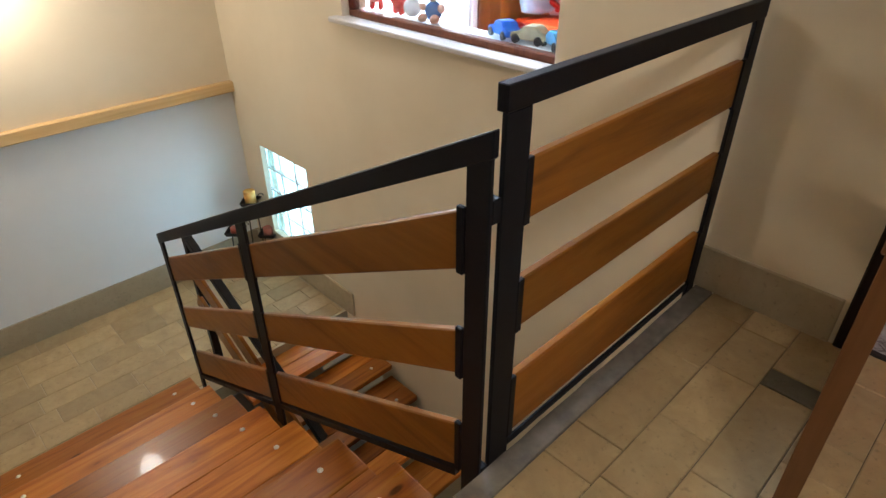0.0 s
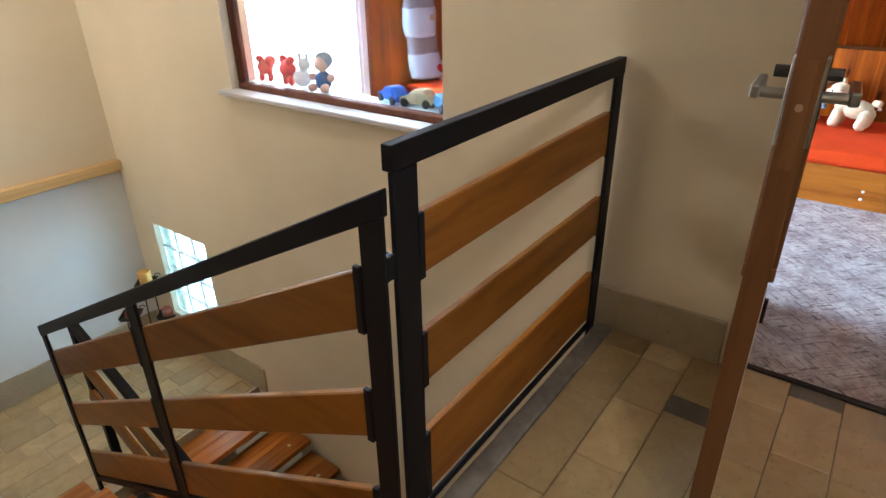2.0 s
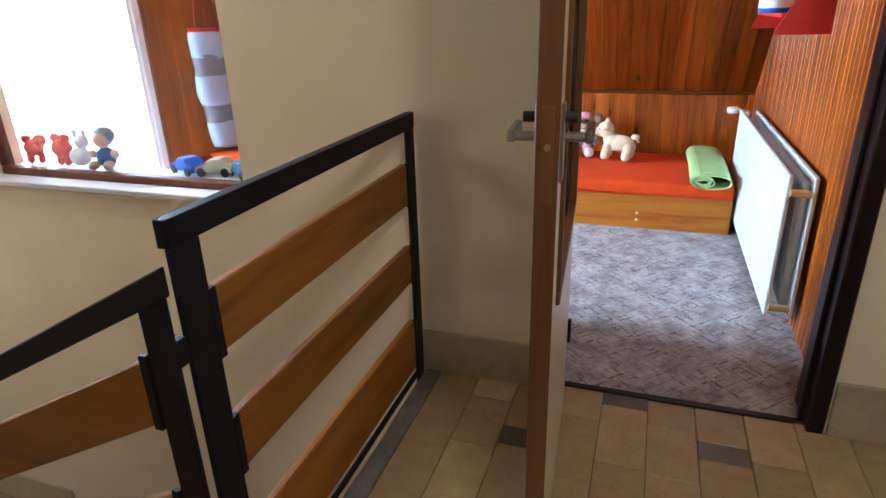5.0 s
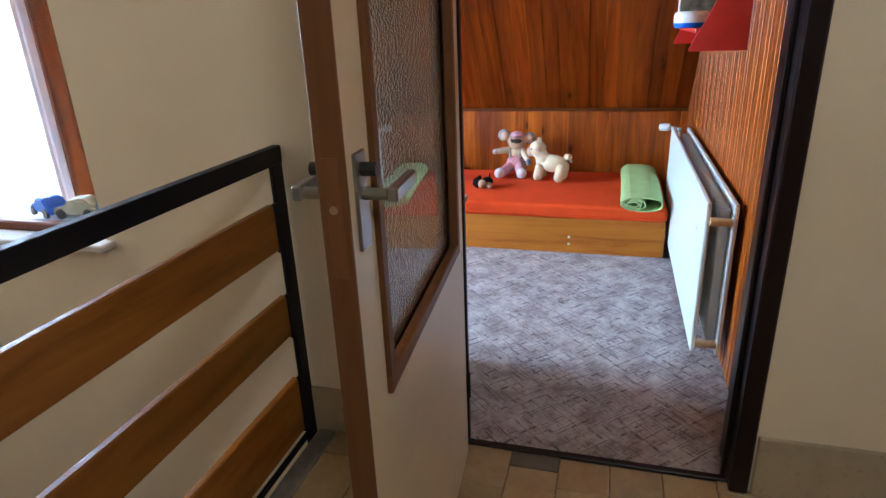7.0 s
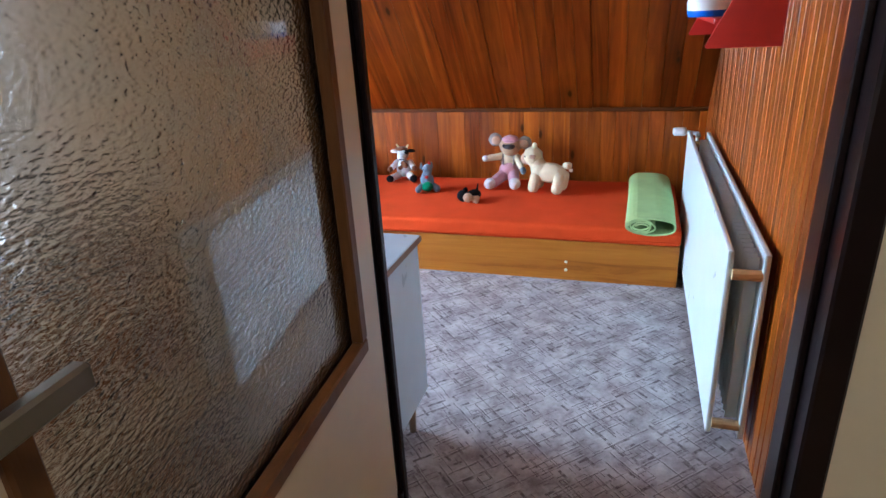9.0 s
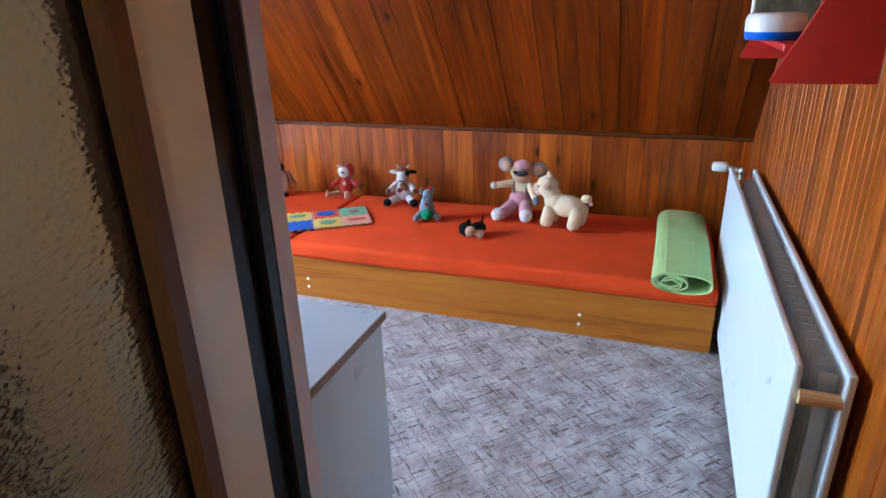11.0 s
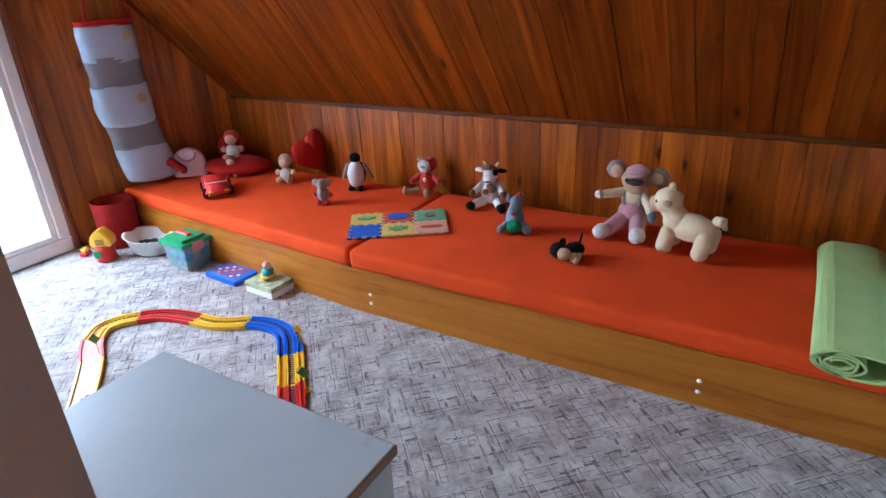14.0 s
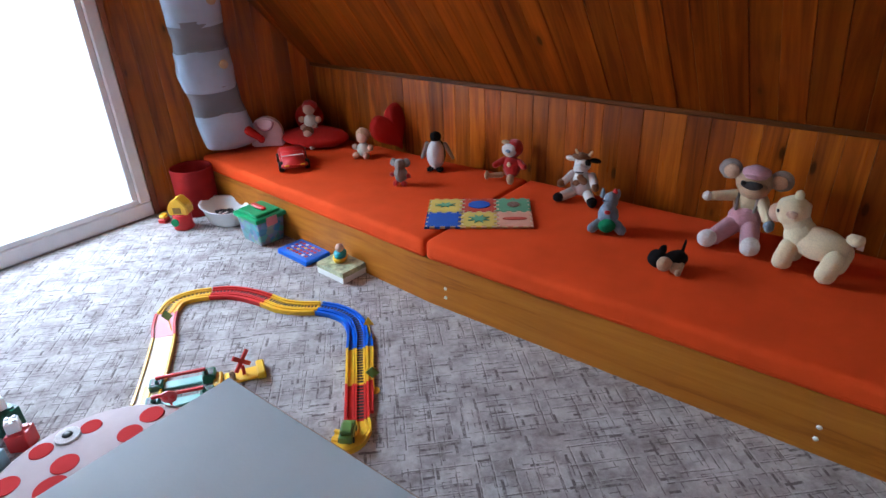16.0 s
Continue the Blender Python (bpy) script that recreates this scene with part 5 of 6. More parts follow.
part("roof", bm, YELLOW, hs, "yellow top")
solid("window", (0.041, 0.043, -0.022, 0.022, 0.088, 0.118), plain("amber", (0.30, 0.16, 0.02), 0.5), hs)
bm = bmesh.new()
rod(bm, (0.05, -0.02, 0.045), (0.058, -0.02, 0.045), 0.02, seg=14)
part("dial", bm, GREEN, hs)
ob = thing("toy_block", "small yellow and red toy block on the carpet", "toy", (4.285, 3.30, 0.006), 30)
solid("block", (-0.03, 0.03, -0.02, 0.02, 0, 0.025), RED, ob, bev=0.004)
solid("cap", (-0.02, 0.025, -0.016, 0.016, 0.025, 0.045), YELLOW, ob, bev=0.004)

bw = thing("plastic_basin", "white oval plastic basin holding a dark cable", "basin", (4.50, 3.00, 0.006), 88)
bm = bmesh.new()
lathe(bm, [(0.0, 0.006), (0.10, 0.0), (0.115, 0.008), (0.142, 0.085), (0.156, 0.090), (0.154, 0.094), (0.138, 0.088), (0.110, 0.014), (0.0, 0.011)], (0, 0, 0), 36, (1.0, 0.68))
part("basin", bm, WHITE, bw, smooth=True)
bm = bmesh.new()
for k in range(40):
    a, b = k * 0.5, (k + 1) * 0.5
    f = lambda q: Vector((0.065 * math.cos(q) * (0.8 + 0.2 * math.sin(q * 0.37)), 0.045 * math.sin(q), 0.022 + 0.0014 * q + 0.012 * math.sin(q * 1.3)))
    rod(bm, f(a), f(b), 0.006, seg=6)
ob = part("coiled_cable", bm, BLACK, None)
ob.matrix_world = pose(4.50, 3.00, 0.012, 0, 0, 88)
tagged(ob, "dark coiled cable lying in the basin", "cable")

gbx = thing("toy_tub", "clear tub of small toys with a green lid", "toy box", (4.477, 2.622, 0.006), -4)
n_ = Nodes("bright_bits")
vv = n_.add("ShaderNodeTexVoronoi", Scale=38.0)
n_.link(n_.coords(shift=False), vv.inputs["Vector"])
n_.finish(n_.mix(0.78, vv.outputs["Color"], (0.06, 0.17, 0.23)), 0.3)
bm = bmesh.new()
vs = box(bm, -0.075, 0.075, -0.09, 0.09, 0, 0.125, bev=0.012, seg=2)
for v in bm.verts:
    k = 0.86 + 0.14 * v.co.z / 0.125
    v.co.x, v.co.y = v.co.x * k, v.co.y * k
part("tub", bm, n_.mat, gbx, "clear tub showing coloured pieces")
bm = bmesh.new()
box(bm, -0.085, 0.085, -0.10, 0.10, 0.125, 0.148, bev=0.008, seg=2)
box(bm, -0.065, 0.065, -0.078, 0.078, 0.147, 0.162, bev=0.008, seg=2)
lid = part("lid", bm, GREEN, gbx, "green lid")
solid("handle", (-0.014, 0.014, -0.05, 0.05, 0.162, 0.176), RED, lid, bev=0.005)
for y in (-0.101, 0.097):
    solid("clip", (-0.03, 0.03, y, y + 0.006, 0.10, 0.145), plastic("pink_plastic", (0.62, 0.20, 0.22)), lid, bev=0.002)

tb = thing("toy_keyboard", "blue toy computer lying on the carpet", "toy", (4.472, 2.292, 0.006), -4)
bm = bmesh.new()
box(bm, -0.075, 0.075, -0.12, 0.12, 0, 0.026, bev=0.006, seg=2)
part("case", bm, BLUE, tb)
solid("panel", (-0.058, 0.062, -0.10, 0.10, 0.026, 0.028), plastic("mid_blue_panel", (0.03, 0.12, 0.45)), tb, bev=0.001)
for i in range(4):
    for j in range(7):
        solid("key", (-0.046 + 0.027 * i, -0.032 + 0.027 * i, -0.083 + 0.025 * j, -0.069 + 0.025 * j, 0.028, 0.032), (RED, WHITE, YELLOW)[(i + j) % 3] if (i * 7 + j) % 2 else RED, tb, bev=0.001)

bx = thing("game_box", "flat game box with a pale picture lid", "box", (4.457, 1.992, 0.006), -3)
PRINT = plain("pale_printed_card", (0.42, 0.44, 0.26), 0.5, 0.0, 0.6, 30.0)
solid("box", (-0.075, 0.075, -0.095, 0.095, 0, 0.052), WHITE, bx, bev=0.002)
solid("lid", (-0.076, 0.076, -0.096, 0.096, 0.030, 0.057), PRINT, bx, bev=0.002)
tr = thing("toy_boat", "yellow and turquoise bath toy with a round figure on the box", "toy", (4.467, 2.007, 0.063), 20)
bm = bmesh.new()
lathe(bm, [(0, 0), (0.03, 0), (0.038, 0.02), (0.034, 0.022), (0, 0.02)], (0, 0, 0), 20, (1.2, 0.9))
part("hull", bm, YELLOW, tr, smooth=True)
bm = bmesh.new()
lathe(bm, [(0, 0.02), (0.03, 0.02), (0.032, 0.045), (0.0, 0.046)], (0, 0, 0), 18, (1.1, 0.9))
part("cabin", bm, plastic("turquoise_plastic", (0.02, 0.33, 0.42)), tr, smooth=True)
bm = bmesh.new()
ball(bm, (0, 0, 0.066), 0.021)
part("top_knob", bm, SKIN, tr, smooth=True)

gbx.scale = (1.1, 1.1, 1.1)
hs.scale = (1.02, 1.02, 1.15)
bw.scale = (1.13, 1.13, 1.1)
# ---- toy train track ----
track = thing("toy_train_track", "toy train track of red, yellow and blue pieces on the carpet", "toy track", (0, 0, 0.006))


def arc_path(pts, n):
    """Points along a smooth line through a few knots."""
    P = [Vector((*p, 0)) for p in pts]
    P = [P[0] * 2 - P[1]] + P + [P[-1] * 2 - P[-2]]
    out = []
    for i in range(1, len(P) - 2):
        for k in range(n):
            s = k / n
            a, b, c, d = P[i - 1:i + 3]
            out.append(0.5 * ((2 * b) + (c - a) * s + (2 * a - 5 * b + 4 * c - d) * s * s + (3 * b - a - 3 * c + d) * s ** 3))
    out.append(P[-2])
    return out


def sweep(bm, path, lo, hi, z0, z1):
    rows = []
    for i, p in enumerate(path):
        d = (path[min(i + 1, len(path) - 1)] - path[max(i - 1, 0)]).normalized()
        n = Vector((-d.y, d.x, 0))
        rows.append([bm.verts.new(p + n * w + Vector((0, 0, z))) for w, z in ((lo, z0), (hi, z0), (hi, z1), (lo, z1))])
    for a, b in zip(rows, rows[1:]):
        for q in range(4):
            bm.faces.new((a[q], a[(q + 1) % 4], b[(q + 1) % 4], b[q]))
    bm.faces.new(rows[0])
    bm.faces.new(rows[-1])


def track_piece(pts, material, rungs=True, half=0.042, n=8, deck=None):
    path = arc_path(pts, n)
    bm = bmesh.new()
    sweep(bm, path, -half, half, 0.0, 0.008)
    for w in (-half, half - 0.009):
        sweep(bm, path, w, w + 0.009, 0.008, 0.020)
    if not deck:
        for w in (-0.029, 0.001, 0.010):
            sweep(bm, path, w, w + 0.006, 0.008, 0.015)
    pc = part("track_piece", bm, material, track)
    if deck:
        bm = bmesh.new()
        sweep(bm, path, -half + 0.010, half - 0.010, 0.0075, 0.0125)
        part("road_deck", bm, deck, pc, "pale road surface")
    if rungs:
        bm = bmesh.new()
        ln = 0.0
        for a, b in zip(path, path[1:]):
            ln += (b - a).length
            if ln > 0.0155:
                ln -= 0.0155
                d = (b - a).normalized()
                # flat dark plates paint the shade of gaps; the deck is closed
                box(bm, -0.0045, 0.0045, -0.0225, 0.0005, 0.0079, 0.0092, m=Matrix.Translation(b) @ Matrix.Rotation(math.atan2(d.y, d.x), 4, "Z"))
        part("slots", bm, SLOT_SHADE, pc, "dark plates for the shade in the gaps between sleepers")


# dark colour for the shade in the track's gaps
SLOT_SHADE = plain("dark_slot_shade", (0.03, 0.016, 0.014), 0.6)
track_piece([(3.665, 1.215), (3.695, 1.165), (3.745, 1.175), (3.775, 1.21)], YELLOW, False)
track_piece([(3.775, 1.21), (3.845, 1.28), (3.905, 1.34)], RED, n=60)
track_piece([(3.905, 1.34), (3.98, 1.415), (4.054, 1.49)], YELLOW, n=60)
track_piece([(4.054, 1.49), (4.13, 1.565), (4.185, 1.655), (4.19, 1.75), (4.165, 1.835)], BLUE, n=60)
track_piece([(4.165, 1.835), (4.12, 1.90), (4.085, 1.98), (4.075, 2.075)], YELLOW, n=60)
track_piece([(4.075, 2.075), (4.055, 2.18), (4.02, 2.27), (3.965, 2.335)], RED, n=60)
track_piece([(3.965, 2.335), (3.90, 2.385), (3.83, 2.395), (3.755, 2.345)], YELLOW, n=60)
PINKRED = plastic("pale_red_plastic", (0.60, 0.09, 0.09))
SPOTRED = fabric("red_spot_cloth", (0.38, 0.018, 0.018))
PALEY = plastic("pale_yellow_plastic", (0.66, 0.58, 0.36))
PALEPINK = plastic("pale_pink_plastic", (0.60, 0.24, 0.25))
track_piece([(3.755, 2.345), (3.70, 2.27), (3.655, 2.19)], RED, False, 0.046, deck=PALEPINK)
track_piece([(3.655, 2.19), (3.58, 2.09), (3.51, 2.0)], YELLOW, False, 0.046, deck=PALEY)
track_piece([(3.51, 2.0), (3.47, 1.95), (3.40, 1.865)], YELLOW, False, 0.046, deck=PALEY)
# road strip beside the straight
for a, b, m_ in (((3.84, 1.20), (3.955, 1.31), RED), ((3.955, 1.31), (4.10, 1.45), YELLOW), ((4.10, 1.45), (4.16, 1.515), BLUE)):
    bm = bmesh.new()
    sweep(bm, [Vector((*a, 0)), Vector((*b, 0))], -0.002, 0.020, 0, 0.014)
    part("road_strip", bm, m_, track)
tc = thing("toy_train", "little green toy vehicle on the track", "toy car", (3.705, 1.178, 0.026), 35)
TOYGREEN = plastic("olive_green_plastic", (0.10, 0.20, 0.04))
bm = bmesh.new()
box(bm, -0.042, 0.042, -0.022, 0.022, 0.006, 0.03, bev=0.006, seg=2)
box(bm, -0.028, 0.018, -0.019, 0.019, 0.03, 0.046, bev=0.006, seg=2)
part("body", bm, TOYGREEN, tc)
for x in (0.026, -0.026):
    for s in (1, -1):
        bm = bmesh.new()
        rod(bm, (x, s * 0.018, 0.009), (x, s * 0.025, 0.009), 0.009, seg=12)
        part("wheel", bm, BLACK, tc)
# level crossing and bridge
cr = thing("toy_crossing", "toy level crossing with red barriers and green base", "toy", (3.515, 1.825, 0.006), -36)
TEAL = plastic("pale_teal_plastic", (0.16, 0.42, 0.36))
DARKGREEN = plastic("dark_green_plastic", (0.010, 0.10, 0.055))
for y in (-0.075, 0.030):
    solid("base", (-0.10, 0.105, y, y + 0.046, 0, 0.012), TEAL, cr, "pale teal base", 0.004)
    for x in (-0.11, 0.070):
        fr = solid("end_block", (x, x + 0.045, y - 0.006, y + 0.05, 0.0, 0.034), DARKGREEN, cr, bev=0.004)
        for k in range(2):
            # black plate painted as a hole's shade on the solid block
            solid("opening", (x + 0.008 + 0.017 * k, x + 0.020 + 0.017 * k, y + 0.006, y + 0.038, 0.0335, 0.0355), BLACK, fr)
    solid("barrier", (-0.085, 0.085, y + 0.012, y + 0.025, 0.046, 0.058), RED, cr, bev=0.003)
    for x in (-0.088, 0.078):
        solid("stand", (x, x + 0.010, y + 0.010, y + 0.027, 0.012, 0.047), DARKGREEN, cr, bev=0.002)
for x in (-0.135, 0.105):
    solid("ramp", (x, x + 0.032, -0.07, 0.07, 0.0, 0.016), YELLOW, cr, "yellow ramp", 0.005)
bm = bmesh.new()
rod(bm, (-0.02, -0.085, 0.065), (-0.02, -0.092, 0.065), 0.026, seg=8)
sb = part("signal_board", bm, PINKRED, cr)
for x in (-0.031, -0.009):
    bm = bmesh.new()
    rod(bm, (x, -0.092, 0.065), (x, -0.094, 0.065), 0.008, seg=12)
    part("signal_lamp", bm, RED, sb)
bm = bmesh.new()
rod(bm, (-0.02, -0.088, 0.0), (-0.02, -0.088, 0.05), 0.003, seg=8)
part("signal_post", bm, RED, cr)
wm = thing("toy_windmill", "yellow toy piece with a red cross sign", "toy", (3.705, 1.722, 0.006), -30)
solid("base", (-0.07, 0.06, -0.035, 0.035, 0, 0.012), YELLOW, wm, bev=0.004)
solid("stop", (0.045, 0.075, -0.045, 0.045, 0, 0.028), YELLOW, wm, bev=0.005)
solid("post", (-0.006, 0.006, -0.004, 0.004, 0.012, 0.05), RED, wm)
for a in (45, -45):
    bm = bmesh.new()
    box(bm, -0.045, 0.045, -0.003, 0.003, -0.008, 0.008, m=Matrix.Translation((0, 0.0, 0.07)) @ Matrix.Rotation(radians(35), 4, "Z") @ Matrix.Rotation(radians(a), 4, "Y"))
    part("cross_arm", bm, RED, wm)
solid("figure", (-0.05, -0.03, -0.02, 0.0, 0.012, 0.045), TANFUR, wm, bev=0.006)


def sign(x, y, rz, mat, label):
    s = thing("toy_road_sign", label, "toy", (x, y, 0.006), rz, "toy road signs")
    bm = bmesh.new()
    rod(bm, (0, 0, 0), (0, 0, 0.07), 0.0025, seg=8)
    part("post", bm, YELLOW, s)
    bm = bmesh.new()
    lathe(bm, [(0, 0), (0.018, 0), (0.018, 0.004), (0, 0.005)], (0, 0, 0), 16)
    part("foot", bm, YELLOW, s)
    bm = bmesh.new()
    if mat is YELLOW:
        rod(bm, (0.002, 0, 0.082), (0.006, 0, 0.082), 0.024, seg=3)
    else:
        box(bm, -0.002, 0.002, -0.017, 0.017, -0.017, 0.017, m=Matrix.Translation((0.004, 0, 0.085)) @ Matrix.Rotation(radians(45), 4, "X"))
    part("plate", bm, mat, s)


sign(3.70, 2.21, 215, TOYGREEN, "toy road sign with a green square plate")
sign(4.142, 1.505, 215, YELLOW, "toy road sign with a yellow plate")
sign(3.925, 1.275, 215, TOYGREEN, "toy road sign with a green plate")

# round spotted play cushion
SPOTBASE = fabric("pale_rose_cloth", (0.44, 0.37, 0.37))
sp = thing("round_play_cushion", "round pale cushion with red spots and a button eye", "cushion", (3.145, 1.632, 0.006), 0)
bm = bmesh.new()
lathe(bm, [(0, 0), (0.30, 0), (0.322, 0.012), (0.325, 0.03), (0.305, 0.046), (0.2, 0.054), (0.0, 0.057)], (0, 0, 0), 48)
part("body", bm, SPOTBASE, sp, smooth=True)
bm = bmesh.new()
for k in range(48):
    a, b = 2 * math.pi * k / 48, 2 * math.pi * (k + 1) / 48
    rod(bm, (0.324 * math.cos(a), 0.324 * math.sin(a), 0.024), (0.324 * math.cos(b), 0.324 * math.sin(b), 0.024), 0.007, seg=6, caps=False)
part("piping", bm, WHITEFUR, sp)
bm = bmesh.new()
for k in range(48):
    a, b = 2 * math.pi * k / 48, 2 * math.pi * (k + 1) / 48
    rod(bm, (0.330 * math.cos(a), 0.330 * math.sin(a), 0.009), (0.330 * math.cos(b), 0.330 * math.sin(b), 0.009), 0.008, seg=6, caps=False)
part("lower_edge", bm, SPOTRED, sp, "red lower edge")
for a, r, s in ((104, 0.250, 0.036), (70, 0.238, 0.034), (27, 0.255, 0.04), (135, 0.255, 0.04), (172, 0.24, 0.045), (32, 0.165, 0.040), (108, 0.13, 0.042), (150, 0.12, 0.05), (200, 0.25, 0.045), (240, 0.25, 0.045), (290, 0.24, 0.045), (335, 0.24, 0.045)):
    bm = bmesh.new()
    h = 0.0545 if r > 0.22 else 0.0575
    rod(bm, (r * math.cos(radians(a)), r * math.sin(radians(a)), h - 0.008), (r * math.cos(radians(a)), r * math.sin(radians(a)), h), s, s * 0.93, 24)
    part("spot", bm, SPOTRED, sp)
c = (0.24 * math.cos(radians(86)), 0.24 * math.sin(radians(86)))
bm = bmesh.new()
rod(bm, (*c, 0.04), (*c, 0.060), 0.040, 0.037, 24)
ey = part("eye", bm, WHITEFUR, sp, "white round eye patch")
bm = bmesh.new()
ball(bm, (*c, 0.060), 0.016, (1, 1, 0.5))
part("button", bm, BLACK, ey, smooth=True)

# building blocks at the edge of the carpet
for i, (x, y, z, w, m_, lb) in enumerate(((3.07, 2.145, 0, 0.080, DARKGREEN, "dark green toy building block"), (3.075, 2.015, 0, 0.065, RED, "red toy building block"), (3.068, 2.018, 0.071, 0.040, WHITE, "white toy building block"), (3.068, 2.147, 0.086, 0.045, WHITE, "white toy building block"), (2.975, 1.98, 0, 0.065, plastic("pale_blue_plastic", (0.35, 0.55, 0.66)), "pale blue toy building block"))):
    b = thing("toy_brick", lb, "toy block", (x, y, 0.006 + z), 20 + 25 * i, "building blocks")
    solid("block", (-w / 2, w / 2, -w / 2, w / 2, 0, w), m_, b, bev=0.003)
    for sx in (-1, 1):
        for sy in (-1, 1):
            bm = bmesh.new()
            rod(bm, (sx * w / 4, sy * w / 4, w), (sx * w / 4, sy * w / 4, w + 0.006), w * 0.15, seg=12)
            part("stud", bm, m_, b)

# ---- red shelf on the south wall ----
sh = thing("wall_shelf", "red painted wall shelf with slanting ends", "shelf", (0, SOUTH_P, 0))
SHELFRED = plain("red_shelf_paint", (0.50, 0.022, 0.012), 0.4)
solid("board", (3.676, 4.385, 0.0, 0.190, 1.257, 1.274), SHELFRED, sh, bev=0.002)
solid("back_rail", (3.676, 4.385, 0.0, 0.016, 1.192, 1.257), SHELFRED, sh, bev=0.002)
for x in (3.660, 4.385):
    bm = bmesh.new()
    prism(bm, [(0.0, 0.0), (0.205, 0.0), (0.209, 0.006), (0.186, 0.055), (0.155, 0.115), (0.128, 0.175), (0.105, 0.235), (0.088, 0.30), (0.0, 0.31)], x, x + 0.016, Matrix(((0, 0, 1, 0), (1, 0, 0, 0), (0, 1, 0, 1.190), (0, 0, 0, 1))))
    part("side_panel", bm, SHELFRED, sh)
dr = thing("toy_drum", "white round toy with blue band and dark red centre", "toy", (3.875, SOUTH_P + 0.188, 1.274), 0)
bm = bmesh.new()
lathe(bm, [(0, 0), (0.062, 0), (0.066, 0.004), (0.068, 0.02)], (0, 0, 0), 28)
part("band", bm, BLUE, dr, "blue lower band", True)
bm = bmesh.new()
lathe(bm, [(0.068, 0.02), (0.0695, 0.045), (0.066, 0.058), (0.058, 0.064), (0.050, 0.060), (0.048, 0.054)], (0, 0, 0), 28)
part("body", bm, WHITE, dr, smooth=True)
bm = bmesh.new()
lathe(bm, [(0.049, 0.055), (0.047, 0.058), (0.042, 0.055)], (0, 0, 0), 28)
part("ring", bm, DARKGREYFUR, dr, "grey ring", True)
bm = bmesh.new()
lathe(bm, [(0.043, 0.054), (0.02, 0.053), (0, 0.053)], (0, 0, 0), 28)
part("centre", bm, plain("dark_red_disc", (0.20, 0.018, 0.016), 0.4), dr, "dark red centre")
pj = thing("picture_box", "upright picture with a pale rim on the red shelf", "picture", (4.12, SOUTH_P + 0.135, 1.274), 0)
solid("frame", (-0.006, 0.012, -0.088, 0.088, 0, 0.24), WHITE, pj, bev=0.003)
solid("picture", (-0.0085, -0.005, -0.080, 0.080, 0.008, 0.232), plain("printed_green_picture", (0.16, 0.17, 0.11), 0.4, 0.0, 0.7, 25.0), pj)

# ---- toys on the inner window's shelf ----
SZ = WZ0 + 0.036
t = thing("toy_elephant", "red toy elephant on the window shelf", "toy", (2.765, 2.76, SZ), 190, "toys on the window shelf")
soft("body", RED, t, [("b", (0, 0, 0.075), 0.04, (1, 1.1, 1.0)), ("b", (0, 0.04, 0.11), 0.028), ("b", (0, -0.03, 0.115), 0.02)])
for s in (1, -1):
    soft("leg", RED, t, [("l", (0, s * 0.028, 0.05), (0, s * 0.03, 0.016), 0.014, 0.016)])
t = thing("toy_elephant", "red toy elephant standing on the window shelf", "toy", (2.765, 2.58, SZ), 170, "toys on the window shelf")
soft("body", RED, t, [("b", (0, 0, 0.08), 0.042, (1, 1.1, 1.1)), ("b", (0, 0.035, 0.125), 0.022), ("b", (0, -0.035, 0.125), 0.022)])
for s in (1, -1):
    soft("leg", RED, t, [("l", (0, s * 0.026, 0.05), (0, s * 0.03, 0.016), 0.015, 0.017)])
t = thing("toy_cat", "pale toy cat on the window shelf", "toy", (2.765, 2.475, SZ), 190, "toys on the window shelf")
soft("body", WHITEFUR, t, [("b", (0, 0, 0.045), 0.04, (1, 1.2, 1.1)), ("b", (0, 0.02, 0.115), 0.032), ("b", (0, 0.042, 0.15), 0.013, (0.6, 0.8, 1.6)), ("b", (0, -0.004, 0.15), 0.013, (0.6, 0.8, 1.6)), ("l", (0, 0.015, 0.07), (0, 0.018, 0.10), 0.022, 0.018)])
figure("doll", "doll in blue clothes sitting on the window shelf", (2.765, 2.32, SZ), 190, 0.17, fabric("blue_doll_clothes", (0.06, 0.13, 0.30)), BLUEFUR)


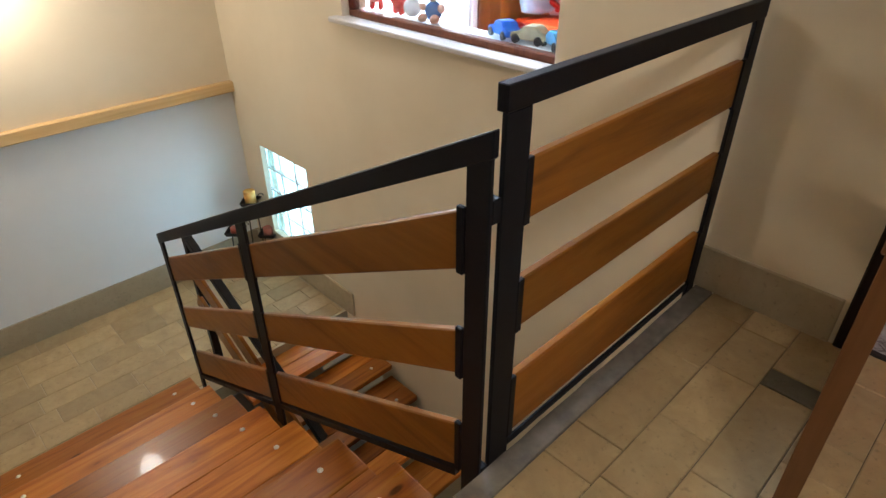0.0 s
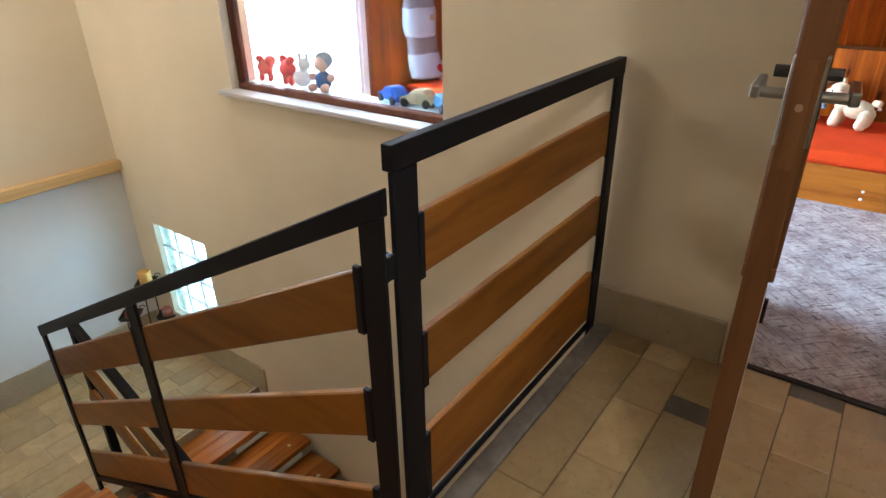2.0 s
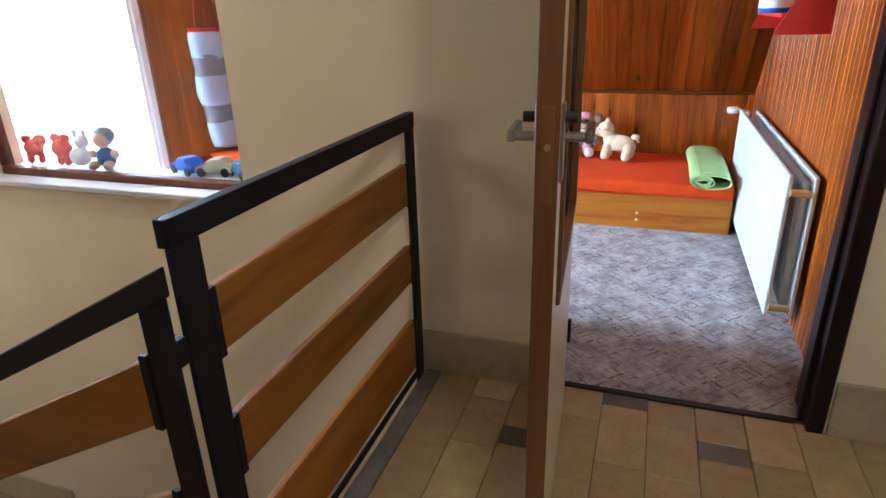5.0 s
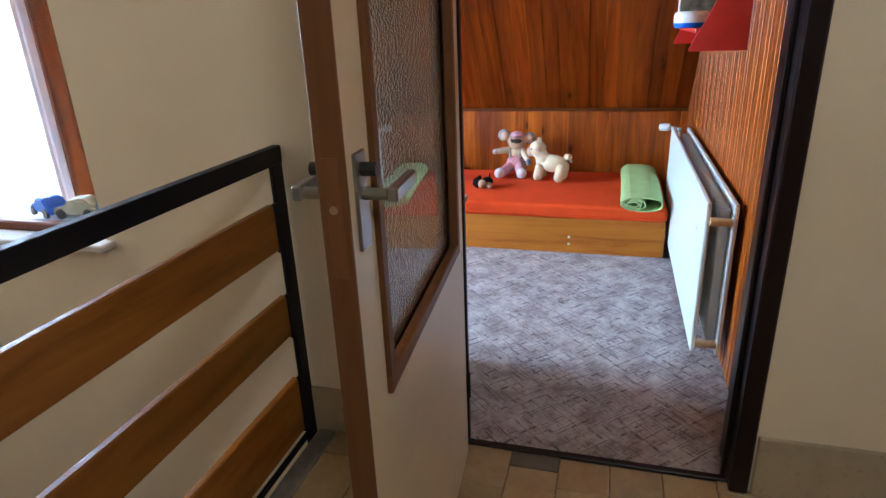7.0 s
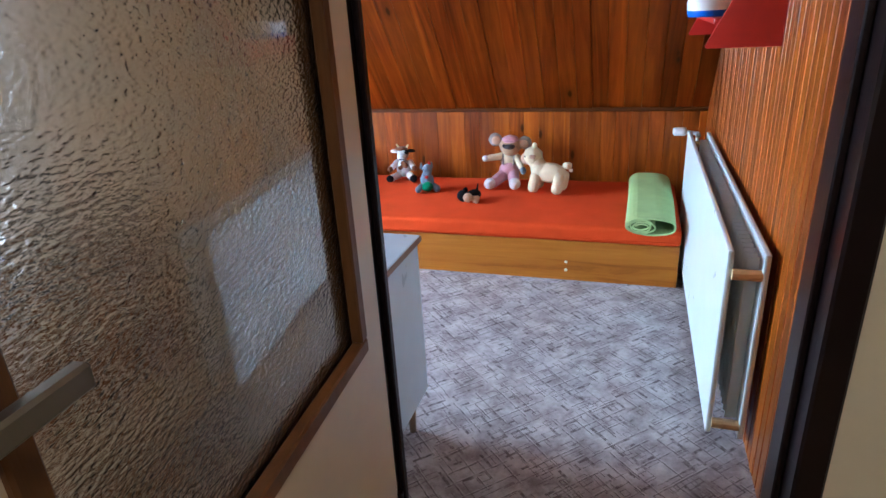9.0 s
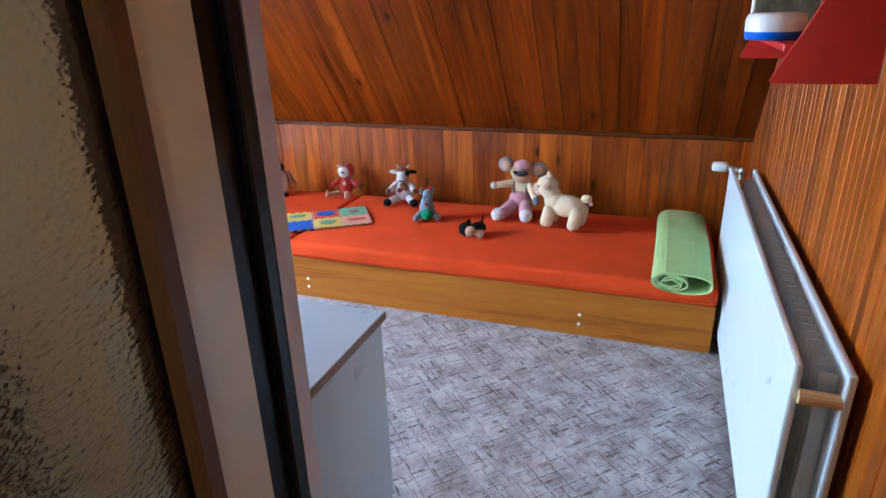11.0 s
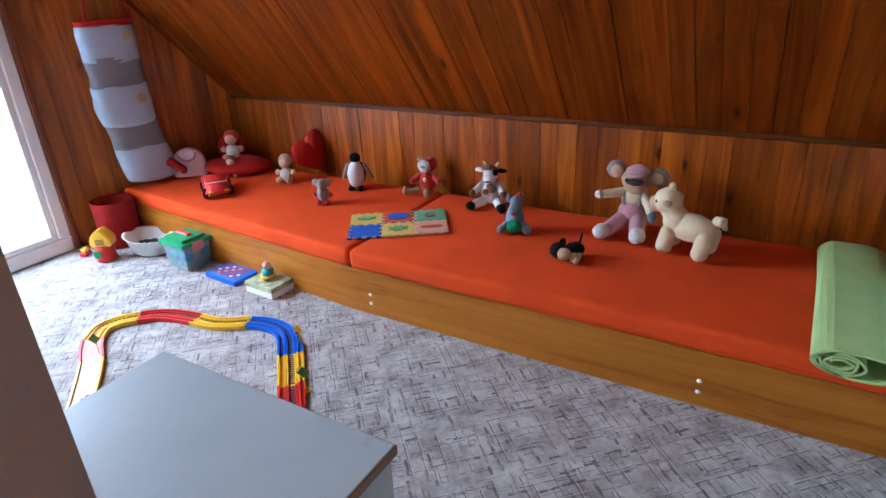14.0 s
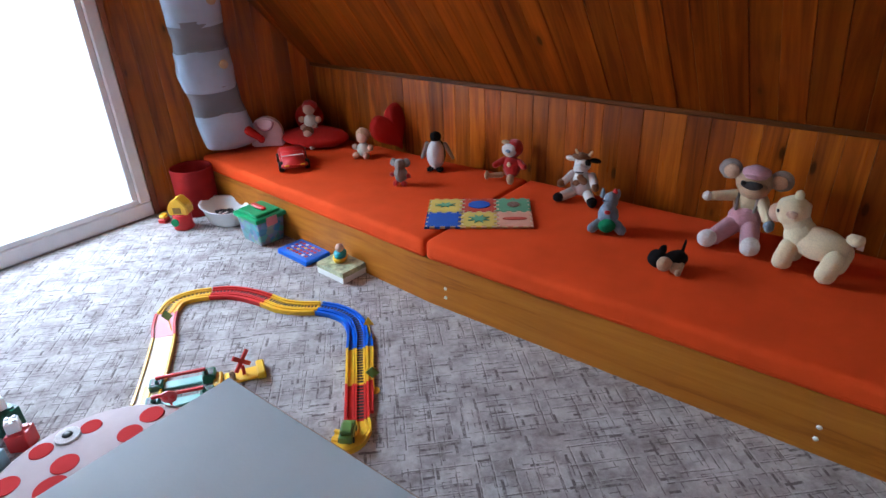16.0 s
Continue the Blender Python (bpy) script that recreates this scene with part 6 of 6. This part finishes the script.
def small_car(y, mat, lb, rz):
    c = thing("toy_car", lb, "toy car", (2.768, y, SZ), rz, "toy cars on the window shelf")
    bm = bmesh.new()
    prism(bm, [(-0.07, 0.012), (0.07, 0.012), (0.075, 0.03), (0.035, 0.036), (0.018, 0.056), (-0.035, 0.058), (-0.06, 0.036), (-0.075, 0.034)], -0.032, 0.032, Matrix.Rotation(radians(90), 4, "X"))
    bmesh.ops.bevel(bm, geom=bm.edges[:], offset=0.005, segments=2, affect="EDGES")
    part("body", bm, mat, c)
    c.scale = (1.2, 1.2, 1.3)
    for x in (0.045, -0.045):
        for s in (1, -1):
            bm = bmesh.new()
            rod(bm, (x, s * 0.026, 0.015), (x, s * 0.036, 0.015), 0.015, seg=14)
            part("wheel", bm, BLACK, c)


small_car(1.87, BLUE, "blue toy car on the window shelf", 70)
small_car(1.72, plain("beige_toy_paint", (0.42, 0.38, 0.24), 0.4, 0.0, 0.4, 40.0), "beige toy car on the window shelf", 100)
small_car(1.58, plain("light_blue_toy_paint", (0.06, 0.22, 0.40), 0.4, 0.0, 0.4, 40.0), "light blue toy car on the window shelf", 60)

# ---- candle stand at the foot of the stairs ----
cs = thing("candle_stand", "black wrought iron stand with candles on three trays", "candle stand", (2.433, 4.19, LOW), 0)
for (x, y, z), col, r, h in (((0.07, 0.0, 0.56), plain("yellow_candle_wax", (0.72, 0.42, 0.10), 0.5), 0.045, 0.11), ((-0.11, -0.02, 0.37), plain("dark_red_wax", (0.30, 0.06, 0.03), 0.5), 0.04, 0.05), ((0.16, -0.02, 0.24), plain("rose_wax", (0.45, 0.16, 0.12), 0.5), 0.04, 0.07)):
    bm = bmesh.new()
    lathe(bm, [(0, 0), (0.085, 0.0), (0.098, 0.03), (0.092, 0.03), (0.08, 0.008), (0, 0.008)], (x, y, z), 4)
    tray = part("tray", bm, BLACK, cs)
    bm = bmesh.new()
    lathe(bm, [(0, 0.006), (r, 0.006), (r, h), (r * 0.8, h + 0.004), (0, h - 0.006)], (x, y, z), 20)
    part("candle", bm, col, tray, smooth=True)
    for dx in (-0.05, 0.05):
        bm = bmesh.new()
        rod(bm, (x + dx, y + 0.02, 0), (x + dx * 0.7, y, z), 0.005, seg=8)
        part("leg", bm, BLACK, cs)
    bm = bmesh.new()
    for k in range(14):
        a, b = k * 0.45, (k + 1) * 0.45
        q = lambda s: Vector((x + 0.085 + 0.03 * math.cos(s) * (1 - s / 9), y, z + 0.03 + 0.03 * math.sin(s) * (1 - s / 9)))
        rod(bm, q(a), q(b), 0.004, seg=6)
    part("scroll", bm, BLACK, cs)
